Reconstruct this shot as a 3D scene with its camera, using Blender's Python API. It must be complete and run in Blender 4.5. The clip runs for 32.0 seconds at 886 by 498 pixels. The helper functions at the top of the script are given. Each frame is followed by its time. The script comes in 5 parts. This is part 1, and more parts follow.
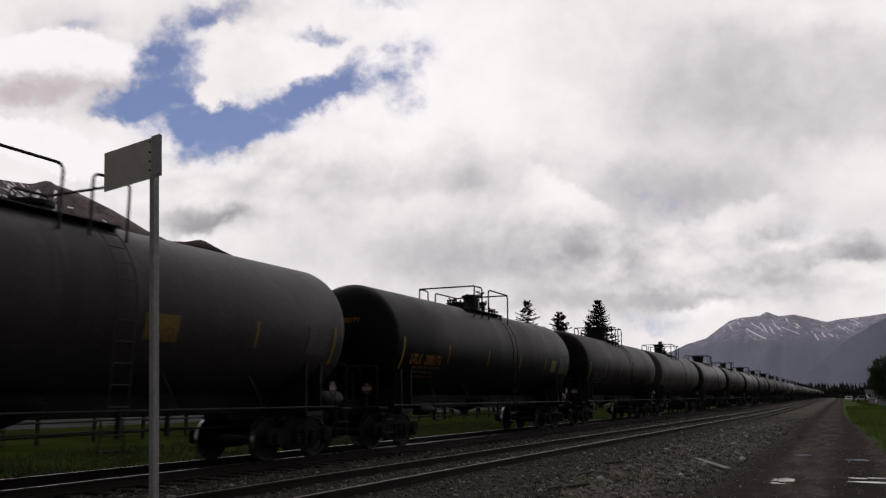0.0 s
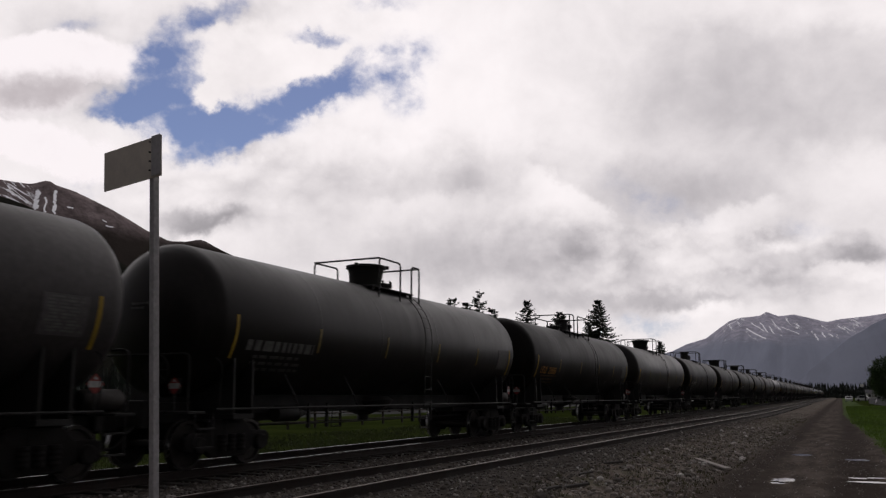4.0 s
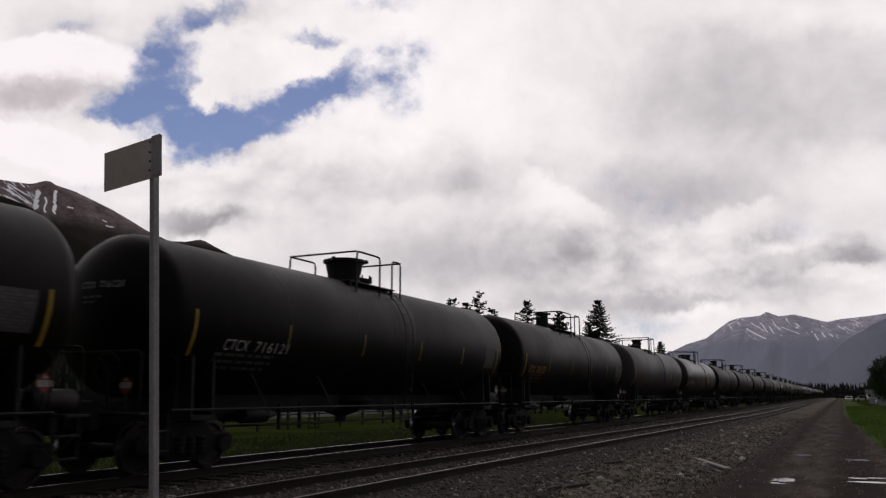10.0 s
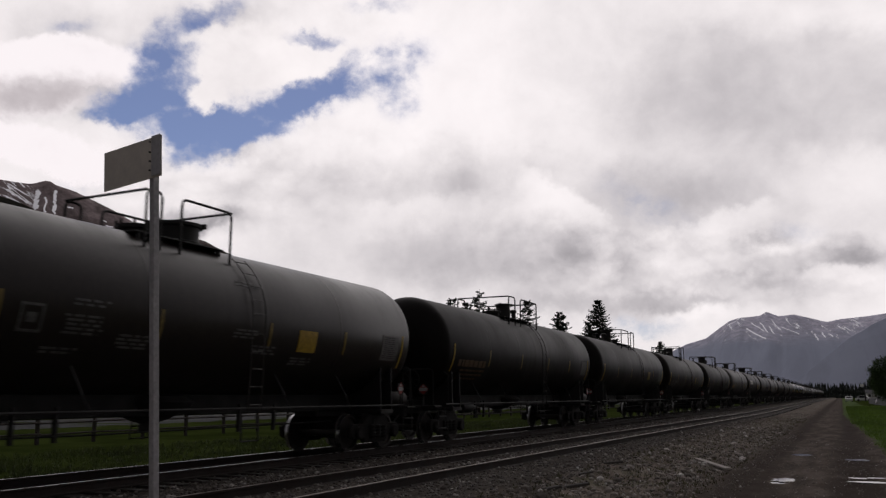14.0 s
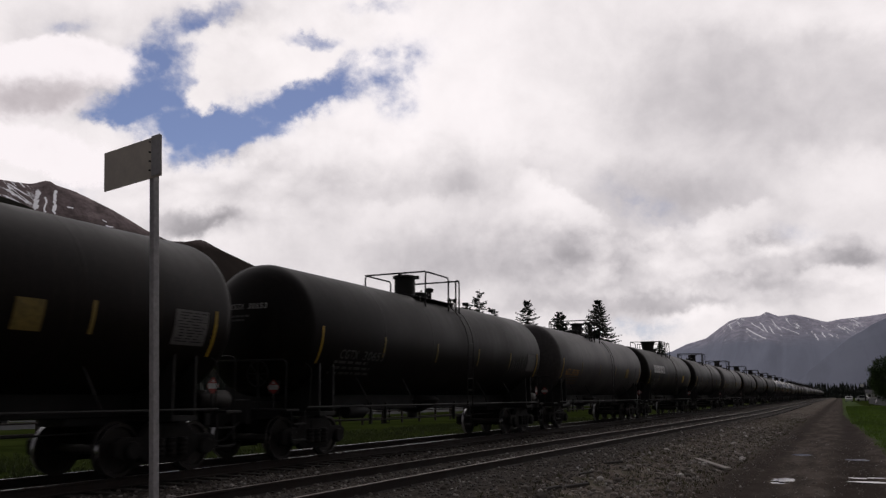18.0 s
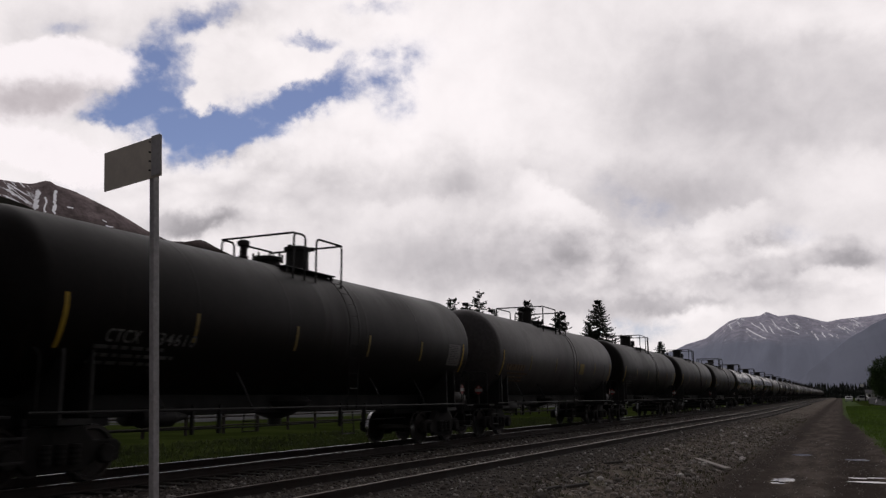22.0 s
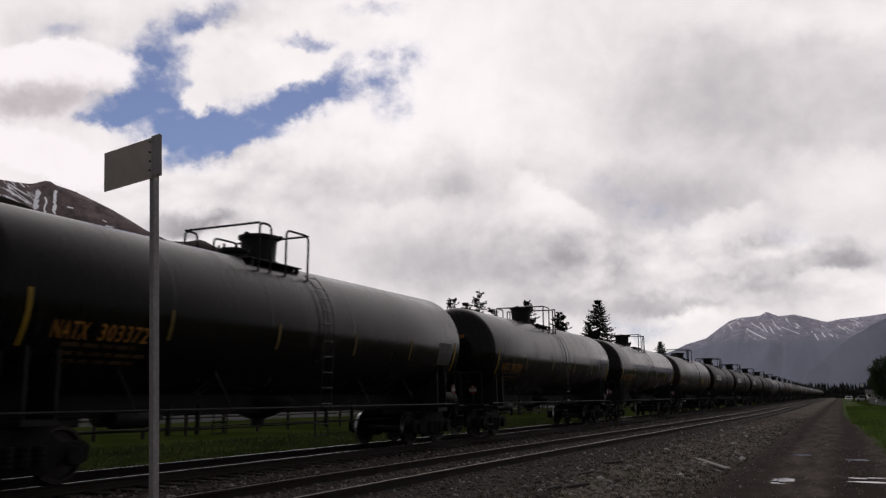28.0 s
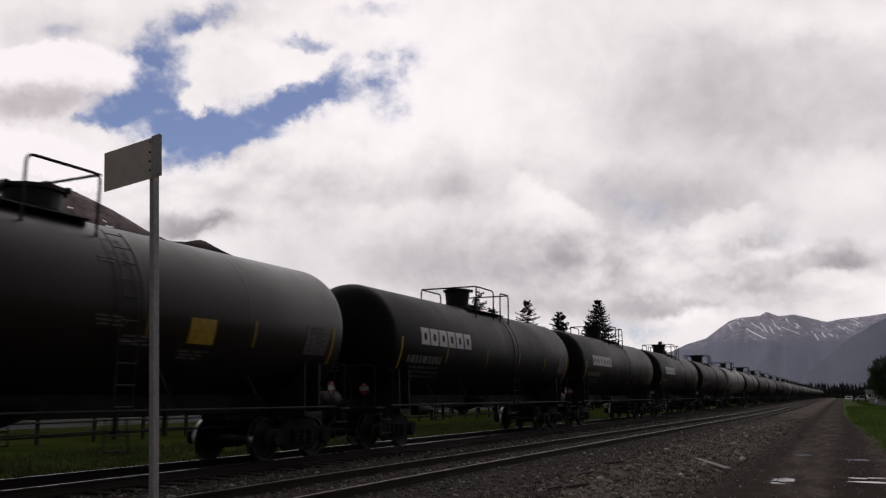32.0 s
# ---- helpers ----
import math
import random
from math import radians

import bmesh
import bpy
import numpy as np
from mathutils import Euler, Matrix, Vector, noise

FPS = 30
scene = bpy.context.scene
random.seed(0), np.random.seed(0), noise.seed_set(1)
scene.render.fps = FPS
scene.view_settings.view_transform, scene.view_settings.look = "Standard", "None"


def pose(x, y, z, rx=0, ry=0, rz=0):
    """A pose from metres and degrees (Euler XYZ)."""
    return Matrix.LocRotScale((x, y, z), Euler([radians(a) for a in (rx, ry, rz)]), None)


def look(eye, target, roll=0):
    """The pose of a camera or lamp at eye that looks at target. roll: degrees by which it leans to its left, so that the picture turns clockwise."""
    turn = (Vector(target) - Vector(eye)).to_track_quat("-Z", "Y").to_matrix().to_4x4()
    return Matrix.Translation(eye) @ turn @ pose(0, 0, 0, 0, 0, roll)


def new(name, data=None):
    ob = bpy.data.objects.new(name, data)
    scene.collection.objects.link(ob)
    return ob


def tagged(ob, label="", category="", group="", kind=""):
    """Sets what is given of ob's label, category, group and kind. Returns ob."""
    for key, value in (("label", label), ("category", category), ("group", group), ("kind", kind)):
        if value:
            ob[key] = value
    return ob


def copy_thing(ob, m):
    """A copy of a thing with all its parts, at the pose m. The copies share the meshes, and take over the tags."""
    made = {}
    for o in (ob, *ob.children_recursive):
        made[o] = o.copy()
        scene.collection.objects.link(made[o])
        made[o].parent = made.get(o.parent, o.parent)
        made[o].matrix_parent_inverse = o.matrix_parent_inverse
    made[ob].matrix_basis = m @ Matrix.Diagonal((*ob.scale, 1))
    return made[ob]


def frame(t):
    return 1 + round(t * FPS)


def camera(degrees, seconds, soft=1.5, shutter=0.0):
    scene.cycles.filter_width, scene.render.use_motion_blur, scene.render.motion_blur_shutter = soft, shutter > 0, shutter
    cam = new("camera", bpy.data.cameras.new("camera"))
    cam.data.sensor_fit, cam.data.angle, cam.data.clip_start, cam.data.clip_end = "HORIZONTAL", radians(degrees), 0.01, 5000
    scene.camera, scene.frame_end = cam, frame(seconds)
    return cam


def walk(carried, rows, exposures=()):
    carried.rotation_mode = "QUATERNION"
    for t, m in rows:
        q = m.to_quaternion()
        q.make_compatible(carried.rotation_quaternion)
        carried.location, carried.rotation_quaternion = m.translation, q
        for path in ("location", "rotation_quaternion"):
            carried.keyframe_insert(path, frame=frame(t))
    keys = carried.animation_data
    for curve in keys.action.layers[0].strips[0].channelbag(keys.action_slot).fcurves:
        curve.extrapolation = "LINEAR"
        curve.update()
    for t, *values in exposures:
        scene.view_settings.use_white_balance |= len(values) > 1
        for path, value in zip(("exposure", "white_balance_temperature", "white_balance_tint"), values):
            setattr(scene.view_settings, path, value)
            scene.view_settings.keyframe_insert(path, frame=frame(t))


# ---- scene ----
# A long freight train of black tank cars runs towards and past a low camera that stands beside two tracks.
# x: across the tracks (the camera at 0), y: along them, z: 0 at the top of the rails under the train.
EYE = (0.0, 0.0, 1.371)
AIM = (-8.5271, 17.7412, 4.9122)
STILL = look(EYE, AIM, -0.086)
cam = camera(56.979, 32.0, soft=1.3, shutter=0.16)
NUDGE = STILL @ pose(0, 0, 0, -0.02, 0.13, 0)      # the train's wind shakes the tripod once
walk(cam, [(0.0, STILL), (18.7, STILL), (18.9, STILL), (19.0, NUDGE), (19.1, STILL), (19.3, STILL), (32.0, STILL)], exposures=[(0.0, 0.0), (32.0, 0.0)])

TRACK_X = -12.068     # centre line of the track with the train
SIDE_X = -7.42        # centre line of the empty track near the camera; it draws a little nearer to the road farther on
SIDE_Z = 0.04         # its rail top
CAR_PITCH = 18.087
SPEED = 15.27
AT_NINE = 15.835       # where the middle of car 0 is at 9 s

# ---- world and light ----
SUN_AZ, SUN_EL = 33.0, 48.0      # degrees to the left of the tracks, above the horizon


def sky_world():
    w = bpy.data.worlds.new("sky")
    scene.world = w
    w.use_nodes = True
    nt = w.node_tree
    bg = nt.nodes["Background"]
    sky = nt.nodes.new("ShaderNodeTexSky")
    sky.sky_type, sky.sun_disc = "NISHITA", False
    sky.sun_elevation, sky.sun_rotation = radians(SUN_EL), radians(-SUN_AZ)
    sky.altitude, sky.air_density, sky.dust_density = 1000, 1.0, 0.5
    sky.ozone_density = 3.5
    tint = nt.nodes.new("ShaderNodeVectorMath")          # the film's white balance leans to magenta
    tint.operation = "MULTIPLY"
    tint.inputs[1].default_value = (1.16, 0.99, 1.06)
    nt.links.new(sky.outputs[0], tint.inputs[0])
    nt.links.new(tint.outputs[0], bg.inputs[0])
    bg.inputs[1].default_value = 0.062


sky_world()
sun = new("sun", bpy.data.lights.new("sun", "SUN"))
sun.data.energy, sun.data.angle, sun.data.color = 0.6, radians(20), (1.0, 0.96, 0.9)
sun.matrix_basis = look((0, 0, 50), (50 * math.sin(radians(SUN_AZ)), -50 * math.cos(radians(SUN_AZ)), 50 - 50 * math.tan(radians(SUN_EL))))


# ---- materials ----
class Nodes:
    """A small helper to write node graphs."""

    def __init__(self, name):
        self.mat = bpy.data.materials.new(name)
        self.mat.use_nodes = True
        self.nt = self.mat.node_tree
        self.nt.nodes.clear()
        self.out = self.nt.nodes.new("ShaderNodeOutputMaterial")

    def add(self, kind, operation="", clamp=False, ease="", **ins):
        n = self.nt.nodes.new(kind)
        if operation:
            n.operation = operation
        if clamp:
            n.use_clamp = True
        if ease:
            n.interpolation_type = ease
        for k, v in ins.items():
            key = int(k[1:]) if k[0] == "i" and k[1:].isdigit() else k.replace("_", " ")
            self.put(n.inputs[key], v)
        return n

    def put(self, sock, v):
        if isinstance(v, bpy.types.NodeSocket):
            self.nt.links.new(v, sock)
        elif isinstance(v, bpy.types.Node):
            self.nt.links.new(v.outputs[0], sock)
        else:
            sock.default_value = v

    def math(self, op, a, b=0.0, c=0.0, clamp=False):
        return self.add("ShaderNodeMath", operation=op, clamp=clamp, i0=a, i1=b, i2=c).outputs[0]

    def vec(self, op, a, b=(0, 0, 0)):
        n = self.add("ShaderNodeVectorMath", operation=op, i0=a, i1=b)
        return n.outputs["Value"] if op in ("LENGTH", "DOT_PRODUCT", "DISTANCE") else n.outputs[0]

    def coords(self, which="Object", scale=(1, 1, 1)):
        tc = self.add("ShaderNodeTexCoord")
        return self.add("ShaderNodeMapping", Vector=tc.outputs[which], Scale=scale).outputs[0]

    def noise(self, v, scale, detail=6.0, rough=0.6, warp=0.0):
        return self.add("ShaderNodeTexNoise", Vector=v, Scale=scale, Detail=detail, Roughness=rough, Distortion=warp).outputs[0]

    def ramp(self, v, lo, hi, a=0.0, b=1.0, smooth=True):
        return self.add("ShaderNodeMapRange", ease="SMOOTHSTEP" if smooth else "LINEAR", i0=v, i1=lo, i2=hi, i3=a, i4=b).outputs[0]

    def mix(self, f, a, b):
        n = self.nt.nodes.new("ShaderNodeMix")
        n.data_type = "RGBA"
        self.put(n.inputs[0], f), self.put(n.inputs[6], a), self.put(n.inputs[7], b)
        return n.outputs[2]

    def bump(self, h, strength=0.3, dist=0.02):
        return self.add("ShaderNodeBump", Height=h, Strength=strength, Distance=dist).outputs[0]

    def surface(self, color, rough=0.6, metal=0.0, normal=None, spec=0.5):
        b = self.add("ShaderNodeBsdfPrincipled", Base_Color=color, Roughness=rough, Metallic=metal)
        b.inputs["Specular IOR Level"].default_value = spec
        if normal is not None:
            self.put(b.inputs["Normal"], normal)
        self.nt.links.new(b.outputs[0], self.out.inputs[0])
        return self.mat


def rgb(r, g=None, b=None):
    return (r, r, r, 1) if g is None else (r, g, b, 1)


def simple(name, col, rough=0.6, metal=0.0, grain=25.0, vary=0.35, relief=0.15, dist=0.004):
    """A plain surface with grain and blotches."""
    n = Nodes(name)
    v = n.coords()
    a = n.noise(v, grain)
    b = n.noise(v, grain * 0.08, 4)
    f = n.math("MULTIPLY", n.math("ADD", a, b), 0.5)
    dark = tuple(c * (1 - vary) for c in col)
    lite = tuple(min(1, c * (1 + vary)) for c in col)
    c = n.mix(n.ramp(f, 0.35, 0.65), rgb(*dark), rgb(*lite))
    return n.surface(c, n.ramp(b, 0.3, 0.7, rough - 0.08, min(1, rough + 0.1)), metal, n.bump(a, relief, dist))


def tank_paint(name, col, rough, dirt=0.5, stain=0.4, spec=0.5, spill=(0.05, 0.046, 0.046)):
    """Weathered tank paint: road film low down, streaks that run down the side, dull patches."""
    n = Nodes(name)
    v = n.coords()
    own = n.add("ShaderNodeSeparateXYZ", i0=v)
    rnd = n.add("ShaderNodeObjectInfo").outputs["Random"]
    off = n.add("ShaderNodeCombineXYZ", X=n.math("MULTIPLY", rnd, 40), Y=n.math("MULTIPLY", rnd, 70), Z=0.0).outputs[0]
    v = n.vec("ADD", v, off)
    big = n.noise(v, 0.45, 5, 0.6)
    fine = n.noise(v, 9.0, 8, 0.65)
    streak = n.noise(n.vec("MULTIPLY", v, (1.2, 5.0, 0.35)), 1.4, 6, 0.6)
    base = n.mix(n.ramp(fine, 0.3, 0.75), rgb(*[c * 0.8 for c in col]), rgb(*[c * 1.25 for c in col]))
    dusty = n.mix(n.ramp(streak, 0.5, 0.85, 0, dirt * 0.7), base, rgb(0.045, 0.033, 0.025))
    dusty = n.mix(n.ramp(big, 0.52, 0.75, 0, stain), dusty, rgb(*[c * 0.6 for c in col]))
    # what was spilt at the manway has run down the sides in ragged tongues
    run = n.noise(n.vec("MULTIPLY", v, (0.6, 2.6, 0.22)), 1.0, 5, 0.6)
    near = n.math("ADD", n.math("ABSOLUTE", n.math("SUBTRACT", own.outputs[1], n.math("MULTIPLY", rnd, 0.9))), n.math("MULTIPLY", n.math("SUBTRACT", run, 0.5), 2.4))
    tongue = n.math("MULTIPLY", n.ramp(near, 0.55, 0.85, 1.0, 0.0), n.ramp(n.math("ADD", own.outputs[2], n.math("MULTIPLY", n.math("SUBTRACT", run, 0.5), 3.0)), Z_LOW, Z_LOW + 1.7))
    dusty = n.mix(n.math("MULTIPLY", tongue, n.ramp(rnd, 0.15, 0.6, 0.1, 0.75)), dusty, rgb(*spill))
    r = n.math("ADD", n.ramp(big, 0.3, 0.7, rough - 0.05, rough + 0.06), n.ramp(streak, 0.45, 0.85, 0, 0.10))
    return n.surface(dusty, r, 0.0, n.bump(n.noise(v, 0.9, 2), 0.05, 0.02), spec)


Z_LOW = 2.0           # where the spills on the tanks give out
M = {}
M["black"] = tank_paint("black_tank_paint", (0.0085, 0.0064, 0.0057), 0.40, 0.35, 0.4, 0.28)
M["matte"] = tank_paint("dull_black_tank_paint", (0.0072, 0.0054, 0.0047), 0.45, 0.34, 0.4, 0.12)
M["gloss"] = tank_paint("glossy_black_tank_paint", (0.0090, 0.0074, 0.0068), 0.22, 0.3, 0.4, 0.28, (0.075, 0.070, 0.070))
M["grey"] = tank_paint("faded_grey_tank_paint", (0.052, 0.046, 0.046), 0.48, 0.4, 0.4, 0.32, (0.016, 0.014, 0.014))
M["pale"] = tank_paint("pale_grey_tank_paint", (0.15, 0.15, 0.15), 0.45, 0.3, 0.4, 0.5, (0.04, 0.036, 0.034))
M["brown"] = tank_paint("brown_black_tank_paint", (0.0105, 0.0072, 0.0057), 0.45, 0.42, 0.4, 0.12)
M["frame"] = simple("black_frame_paint", (0.0095, 0.0085, 0.008), 0.65, 0.0, 20)
# frame paint in a darker tone for the sill, ladders, end rails and grabs
M["sill"] = simple("dark_sill_paint", (0.006, 0.0055, 0.005), 0.8, 0.0, 20)
M["weed"] = simple("dry_olive_weeds", (0.085, 0.084, 0.036), 0.7, 0.0, 1.5, 0.5)
M["truck"] = simple("rusty_truck_iron", (0.0068, 0.005, 0.0042), 0.9, 0.0, 30, 0.5)
M["tread"] = simple("bright_wheel_tread", (0.42, 0.42, 0.43), 0.28, 1.0, 40, 0.2)
M["wheel"] = simple("dark_wheel_steel", (0.03, 0.025, 0.022), 0.6, 0.3, 25, 0.4)
M["rail_top"] = simple("worn_rail_head", (0.5, 0.49, 0.48), 0.3, 1.0, 60, 0.15)
M["rail_dull"] = simple("dull_rail_head", (0.32, 0.27, 0.25), 0.42, 0.8, 30, 0.3)
M["rail_side"] = simple("rusty_rail_web", (0.022, 0.014, 0.011), 0.85, 0.0, 40, 0.4)
M["tie"] = simple("oiled_wood_tie", (0.04, 0.033, 0.028), 0.85, 0.0, 18, 0.5, 0.4, 0.01)
M["yellow"] = simple("faded_yellow_marking", (0.44, 0.28, 0.02), 0.55, 0.0, 12, 0.3)
M["dim_yellow"] = simple("worn_yellow_marking", (0.20, 0.14, 0.03), 0.6, 0.0, 12, 0.4)
M["worn_yellow"] = simple("sun-bleached_yellow_strip", (0.22, 0.15, 0.03), 0.55, 0.0, 12, 0.4)
M["white"] = simple("white_marking", (0.72, 0.71, 0.70), 0.55, 0.0, 14, 0.25)
M["dim_white"] = simple("dirty_white_marking", (0.115, 0.115, 0.11), 0.6, 0.0, 14, 0.4)
M["orange"] = simple("faded_orange_marking", (0.42, 0.19, 0.03), 0.6, 0.0, 14, 0.4)
M["mid_white"] = simple("greyed_white_marking", (0.36, 0.355, 0.345), 0.6, 0.0, 14, 0.3)
M["faint_white"] = simple("almost_lost_white_print", (0.07, 0.07, 0.068), 0.6, 0.0, 14, 0.4)
M["faint_orange"] = simple("almost_lost_orange_print", (0.09, 0.05, 0.02), 0.6, 0.0, 14, 0.4)
M["data"] = simple("greyed_white_panel", (0.125, 0.118, 0.115), 0.6, 0.0, 14, 0.3)
M["grime"] = simple("grimy_panel", (0.085, 0.08, 0.08), 0.6, 0.0, 14, 0.3)
M["umber"] = tank_paint("umber_tank_paint", (0.019, 0.0138, 0.0115), 0.33, 0.35, 0.4, 0.36, (0.06, 0.054, 0.05))
M["red"] = simple("red_marking", (0.25, 0.03, 0.025), 0.5, 0.0, 14, 0.25)
M["post"] = simple("galvanised_post", (0.46, 0.45, 0.46), 0.6, 0.2, 30, 0.2)
M["panel"] = simple("bare_sign_back", (0.72, 0.66, 0.58), 0.55, 0.1, 10, 0.12)
M["bolt"] = simple("dark_bolt", (0.06, 0.06, 0.06), 0.5, 0.6)
M["fence"] = simple("weathered_fence_wood", (0.045, 0.037, 0.031), 0.85, 0.0, 20, 0.4, 0.3, 0.008)
M["plank"] = simple("bleached_plank", (0.30, 0.27, 0.24), 0.75, 0.0, 25, 0.3, 0.3, 0.006)
M["bark"] = simple("spruce_bark", (0.045, 0.035, 0.028), 0.9, 0.0, 15, 0.4, 0.5, 0.02)
M["needle"] = simple("spruce_needles", (0.016, 0.026, 0.014), 0.7, 0.0, 2.0, 0.4)
M["leaf"] = simple("spring_leaves", (0.055, 0.10, 0.02), 0.6, 0.0, 1.5, 0.4)
M["forest"] = simple("dark_far_conifers", (0.014, 0.02, 0.014), 0.9, 0.0, 0.2, 0.4)
M["blade"] = simple("grass_blades", (0.066, 0.088, 0.020), 0.6, 0.0, 1.2, 0.45)
M["fresh_blade"] = simple("fresh_grass_blades", (0.17, 0.275, 0.034), 0.6, 0.0, 1.2, 0.4)
M["car_white"] = simple("white_car_paint", (0.7, 0.7, 0.7), 0.3, 0.0, 4, 0.05)
M["car_dark"] = simple("dark_trim", (0.02, 0.02, 0.022), 0.4)
M["siding"] = simple("white_siding", (0.62, 0.62, 0.6), 0.7, 0.0, 6, 0.08)
M["roof"] = simple("grey_roof", (0.09, 0.09, 0.095), 0.85, 0.0, 10, 0.3)
M["glass"] = simple("dark_window", (0.02, 0.022, 0.026), 0.1, 0.0, 2, 0.1)
M["boards"] = simple("grey_board_fence", (0.10, 0.10, 0.105), 0.85, 0.0, 8, 0.3)


def ground_materials():
    # one sheet from the tracks to the road: ballast, gravel verge, mud with ruts, grass edge
    n = Nodes("ballast_gravel_and_mud")
    v = n.coords("Object")
    sep = n.add("ShaderNodeSeparateXYZ", i0=v)
    x, y = sep.outputs[0], sep.outputs[1]
    wob = n.math("MULTIPLY", n.math("SUBTRACT", n.noise(v, 0.6, 6, 0.6), 0.5), 2.6)
    xx = n.math("ADD", x, wob)
    vor = n.add("ShaderNodeTexVoronoi", Vector=v, Scale=17.0)
    grain = n.add("ShaderNodeSeparateColor", i0=vor.outputs["Color"]).outputs[0]
    vor2 = n.add("ShaderNodeTexVoronoi", Vector=v, Scale=31.0)
    grain2 = n.add("ShaderNodeSeparateColor", i0=vor2.outputs["Color"]).outputs[0]
    ballast = n.mix(grain, rgb(0.030, 0.025, 0.022), rgb(0.105, 0.090, 0.077))
    ballast = n.mix(n.ramp(n.noise(v, 0.35, 5), 0.45, 0.65, 0, 0.55), ballast, rgb(0.042, 0.034, 0.029))
    verge = n.mix(grain2, rgb(0.088, 0.070, 0.056), rgb(0.30, 0.258, 0.217))
    verge = n.mix(n.ramp(n.noise(v, 0.5, 6), 0.42, 0.62, 0, 0.8), verge, rgb(0.115, 0.091, 0.072))
    verge = n.mix(n.ramp(n.noise(v, 0.8, 7, 0.65), 0.52, 0.66, 0, 0.65), verge, rgb(0.098, 0.098, 0.055))
    long = n.coords("Object", (1.0, 0.16, 1.0))
    m1 = n.noise(long, 2.4, 8)
    m2 = n.noise(v, 15.0, 6)
    rut = n.math("ADD", x, n.math("MULTIPLY", wob, 0.35))
    mud = n.mix(n.ramp(m1, 0.35, 0.65), rgb(0.052, 0.040, 0.032), rgb(0.140, 0.114, 0.095))
    mud = n.mix(n.ramp(m2, 0.55, 0.7, 0, 0.6), mud, rgb(0.125, 0.102, 0.086))
    mud = n.mix(n.ramp(n.noise(v, 1.1, 7, 0.65), 0.44, 0.62, 0, 0.7), mud, rgb(0.047, 0.033, 0.025))
    wet = n.math("MAXIMUM", n.ramp(n.math("ABSOLUTE", n.math("ADD", rut, 2.15)), 0.2, 0.65, 1, 0), n.ramp(n.math("ABSOLUTE", n.math("ADD", rut, -0.2)), 0.2, 0.75, 1, 0))
    mud = n.mix(n.math("MULTIPLY", wet, 0.72), mud, rgb(0.030, 0.0195, 0.0145))
    grass = n.mix(n.ramp(n.noise(v, 1.2, 6), 0.35, 0.65), rgb(0.048, 0.082, 0.014), rgb(0.078, 0.125, 0.020))
    c = n.mix(n.ramp(xx, -5.6, -4.4), ballast, verge)
    c = n.mix(n.ramp(rut, -3.7, -2.0), c, mud)
    edge = n.math("ADD", n.math("MULTIPLY", wob, 0.25), n.math("ADD", x, n.ramp(y, 30, 90, 0.0, 1.2, False)))
    c = n.mix(n.ramp(edge, 1.05, 1.4), c, grass)
    c = n.mix(n.ramp(n.math("ADD", x, n.math("MULTIPLY", wob, 0.3)), -15.6, -15.0), grass, c)
    rel = n.math("ADD", n.math("MULTIPLY", vor2.outputs["Distance"], -0.5), n.math("ADD", m1, m2))
    M["near_ground"] = n.surface(c, 0.92, 0, n.bump(rel, 0.4, 0.03), 0.04)
    n = Nodes("rough_meadow")
    v = n.coords("Object")
    tone = n.mix(n.ramp(n.noise(v, 0.25, 6), 0.4, 0.62), rgb(0.030, 0.041, 0.010), rgb(0.052, 0.068, 0.017))
    tone = n.mix(n.ramp(n.noise(v, 6.0, 6), 0.4, 0.7, 0, 0.5), tone, rgb(0.03, 0.05, 0.012))
    M["meadow"] = n.surface(tone, 0.95, 0, n.bump(n.noise(v, 12, 5), 0.8, 0.06), 0.0)
    n = Nodes("far_field")
    v = n.coords("Object")
    tone = n.mix(n.ramp(n.noise(v, 0.01, 5), 0.4, 0.62), rgb(0.02, 0.035, 0.012), rgb(0.04, 0.06, 0.02))
    M["far_field"] = n.surface(tone, 0.95, 0, None, 0.0)
    n = Nodes("puddle_water")
    M["puddle"] = n.surface(rgb(0.02, 0.016, 0.013), 0.05, 0, n.bump(n.noise(n.coords("Object"), 3.0, 3), 0.02, 0.01), 0.6)
    n = Nodes("verge_stone")
    rnd = n.add("ShaderNodeNewGeometry").outputs["Random Per Island"]
    tone = n.mix(rnd, rgb(0.09, 0.077, 0.065), rgb(0.34, 0.30, 0.265))
    tone = n.mix(n.ramp(rnd, 0.90, 0.93), tone, rgb(0.62, 0.59, 0.56))
    M["verge_stone"] = n.surface(tone, 0.75, 0, n.bump(n.noise(n.coords("Object"), 30, 4), 0.3, 0.01))
    n = Nodes("ballast_stone")
    rnd = n.add("ShaderNodeNewGeometry").outputs["Random Per Island"]
    tone = n.mix(rnd, rgb(0.036, 0.030, 0.026), rgb(0.165, 0.142, 0.122))
    tone = n.mix(n.ramp(rnd, 0.93, 0.97), tone, rgb(0.42, 0.39, 0.36))
    M["stone"] = n.surface(tone, 0.7, 0, n.bump(n.noise(n.coords("Object"), 30, 4), 0.3, 0.01))


ground_materials()


# ---- clouds: glowing shells far out, the right-hand mass drifts, the left-hand bank hardly moves ----
FOCAL = 1444.568
HALF_W, HALF_H = 784.0, 441.0
REAR_DIM = 0.85          # how much the unseen deck overhead and behind is dimmed to darken the scene


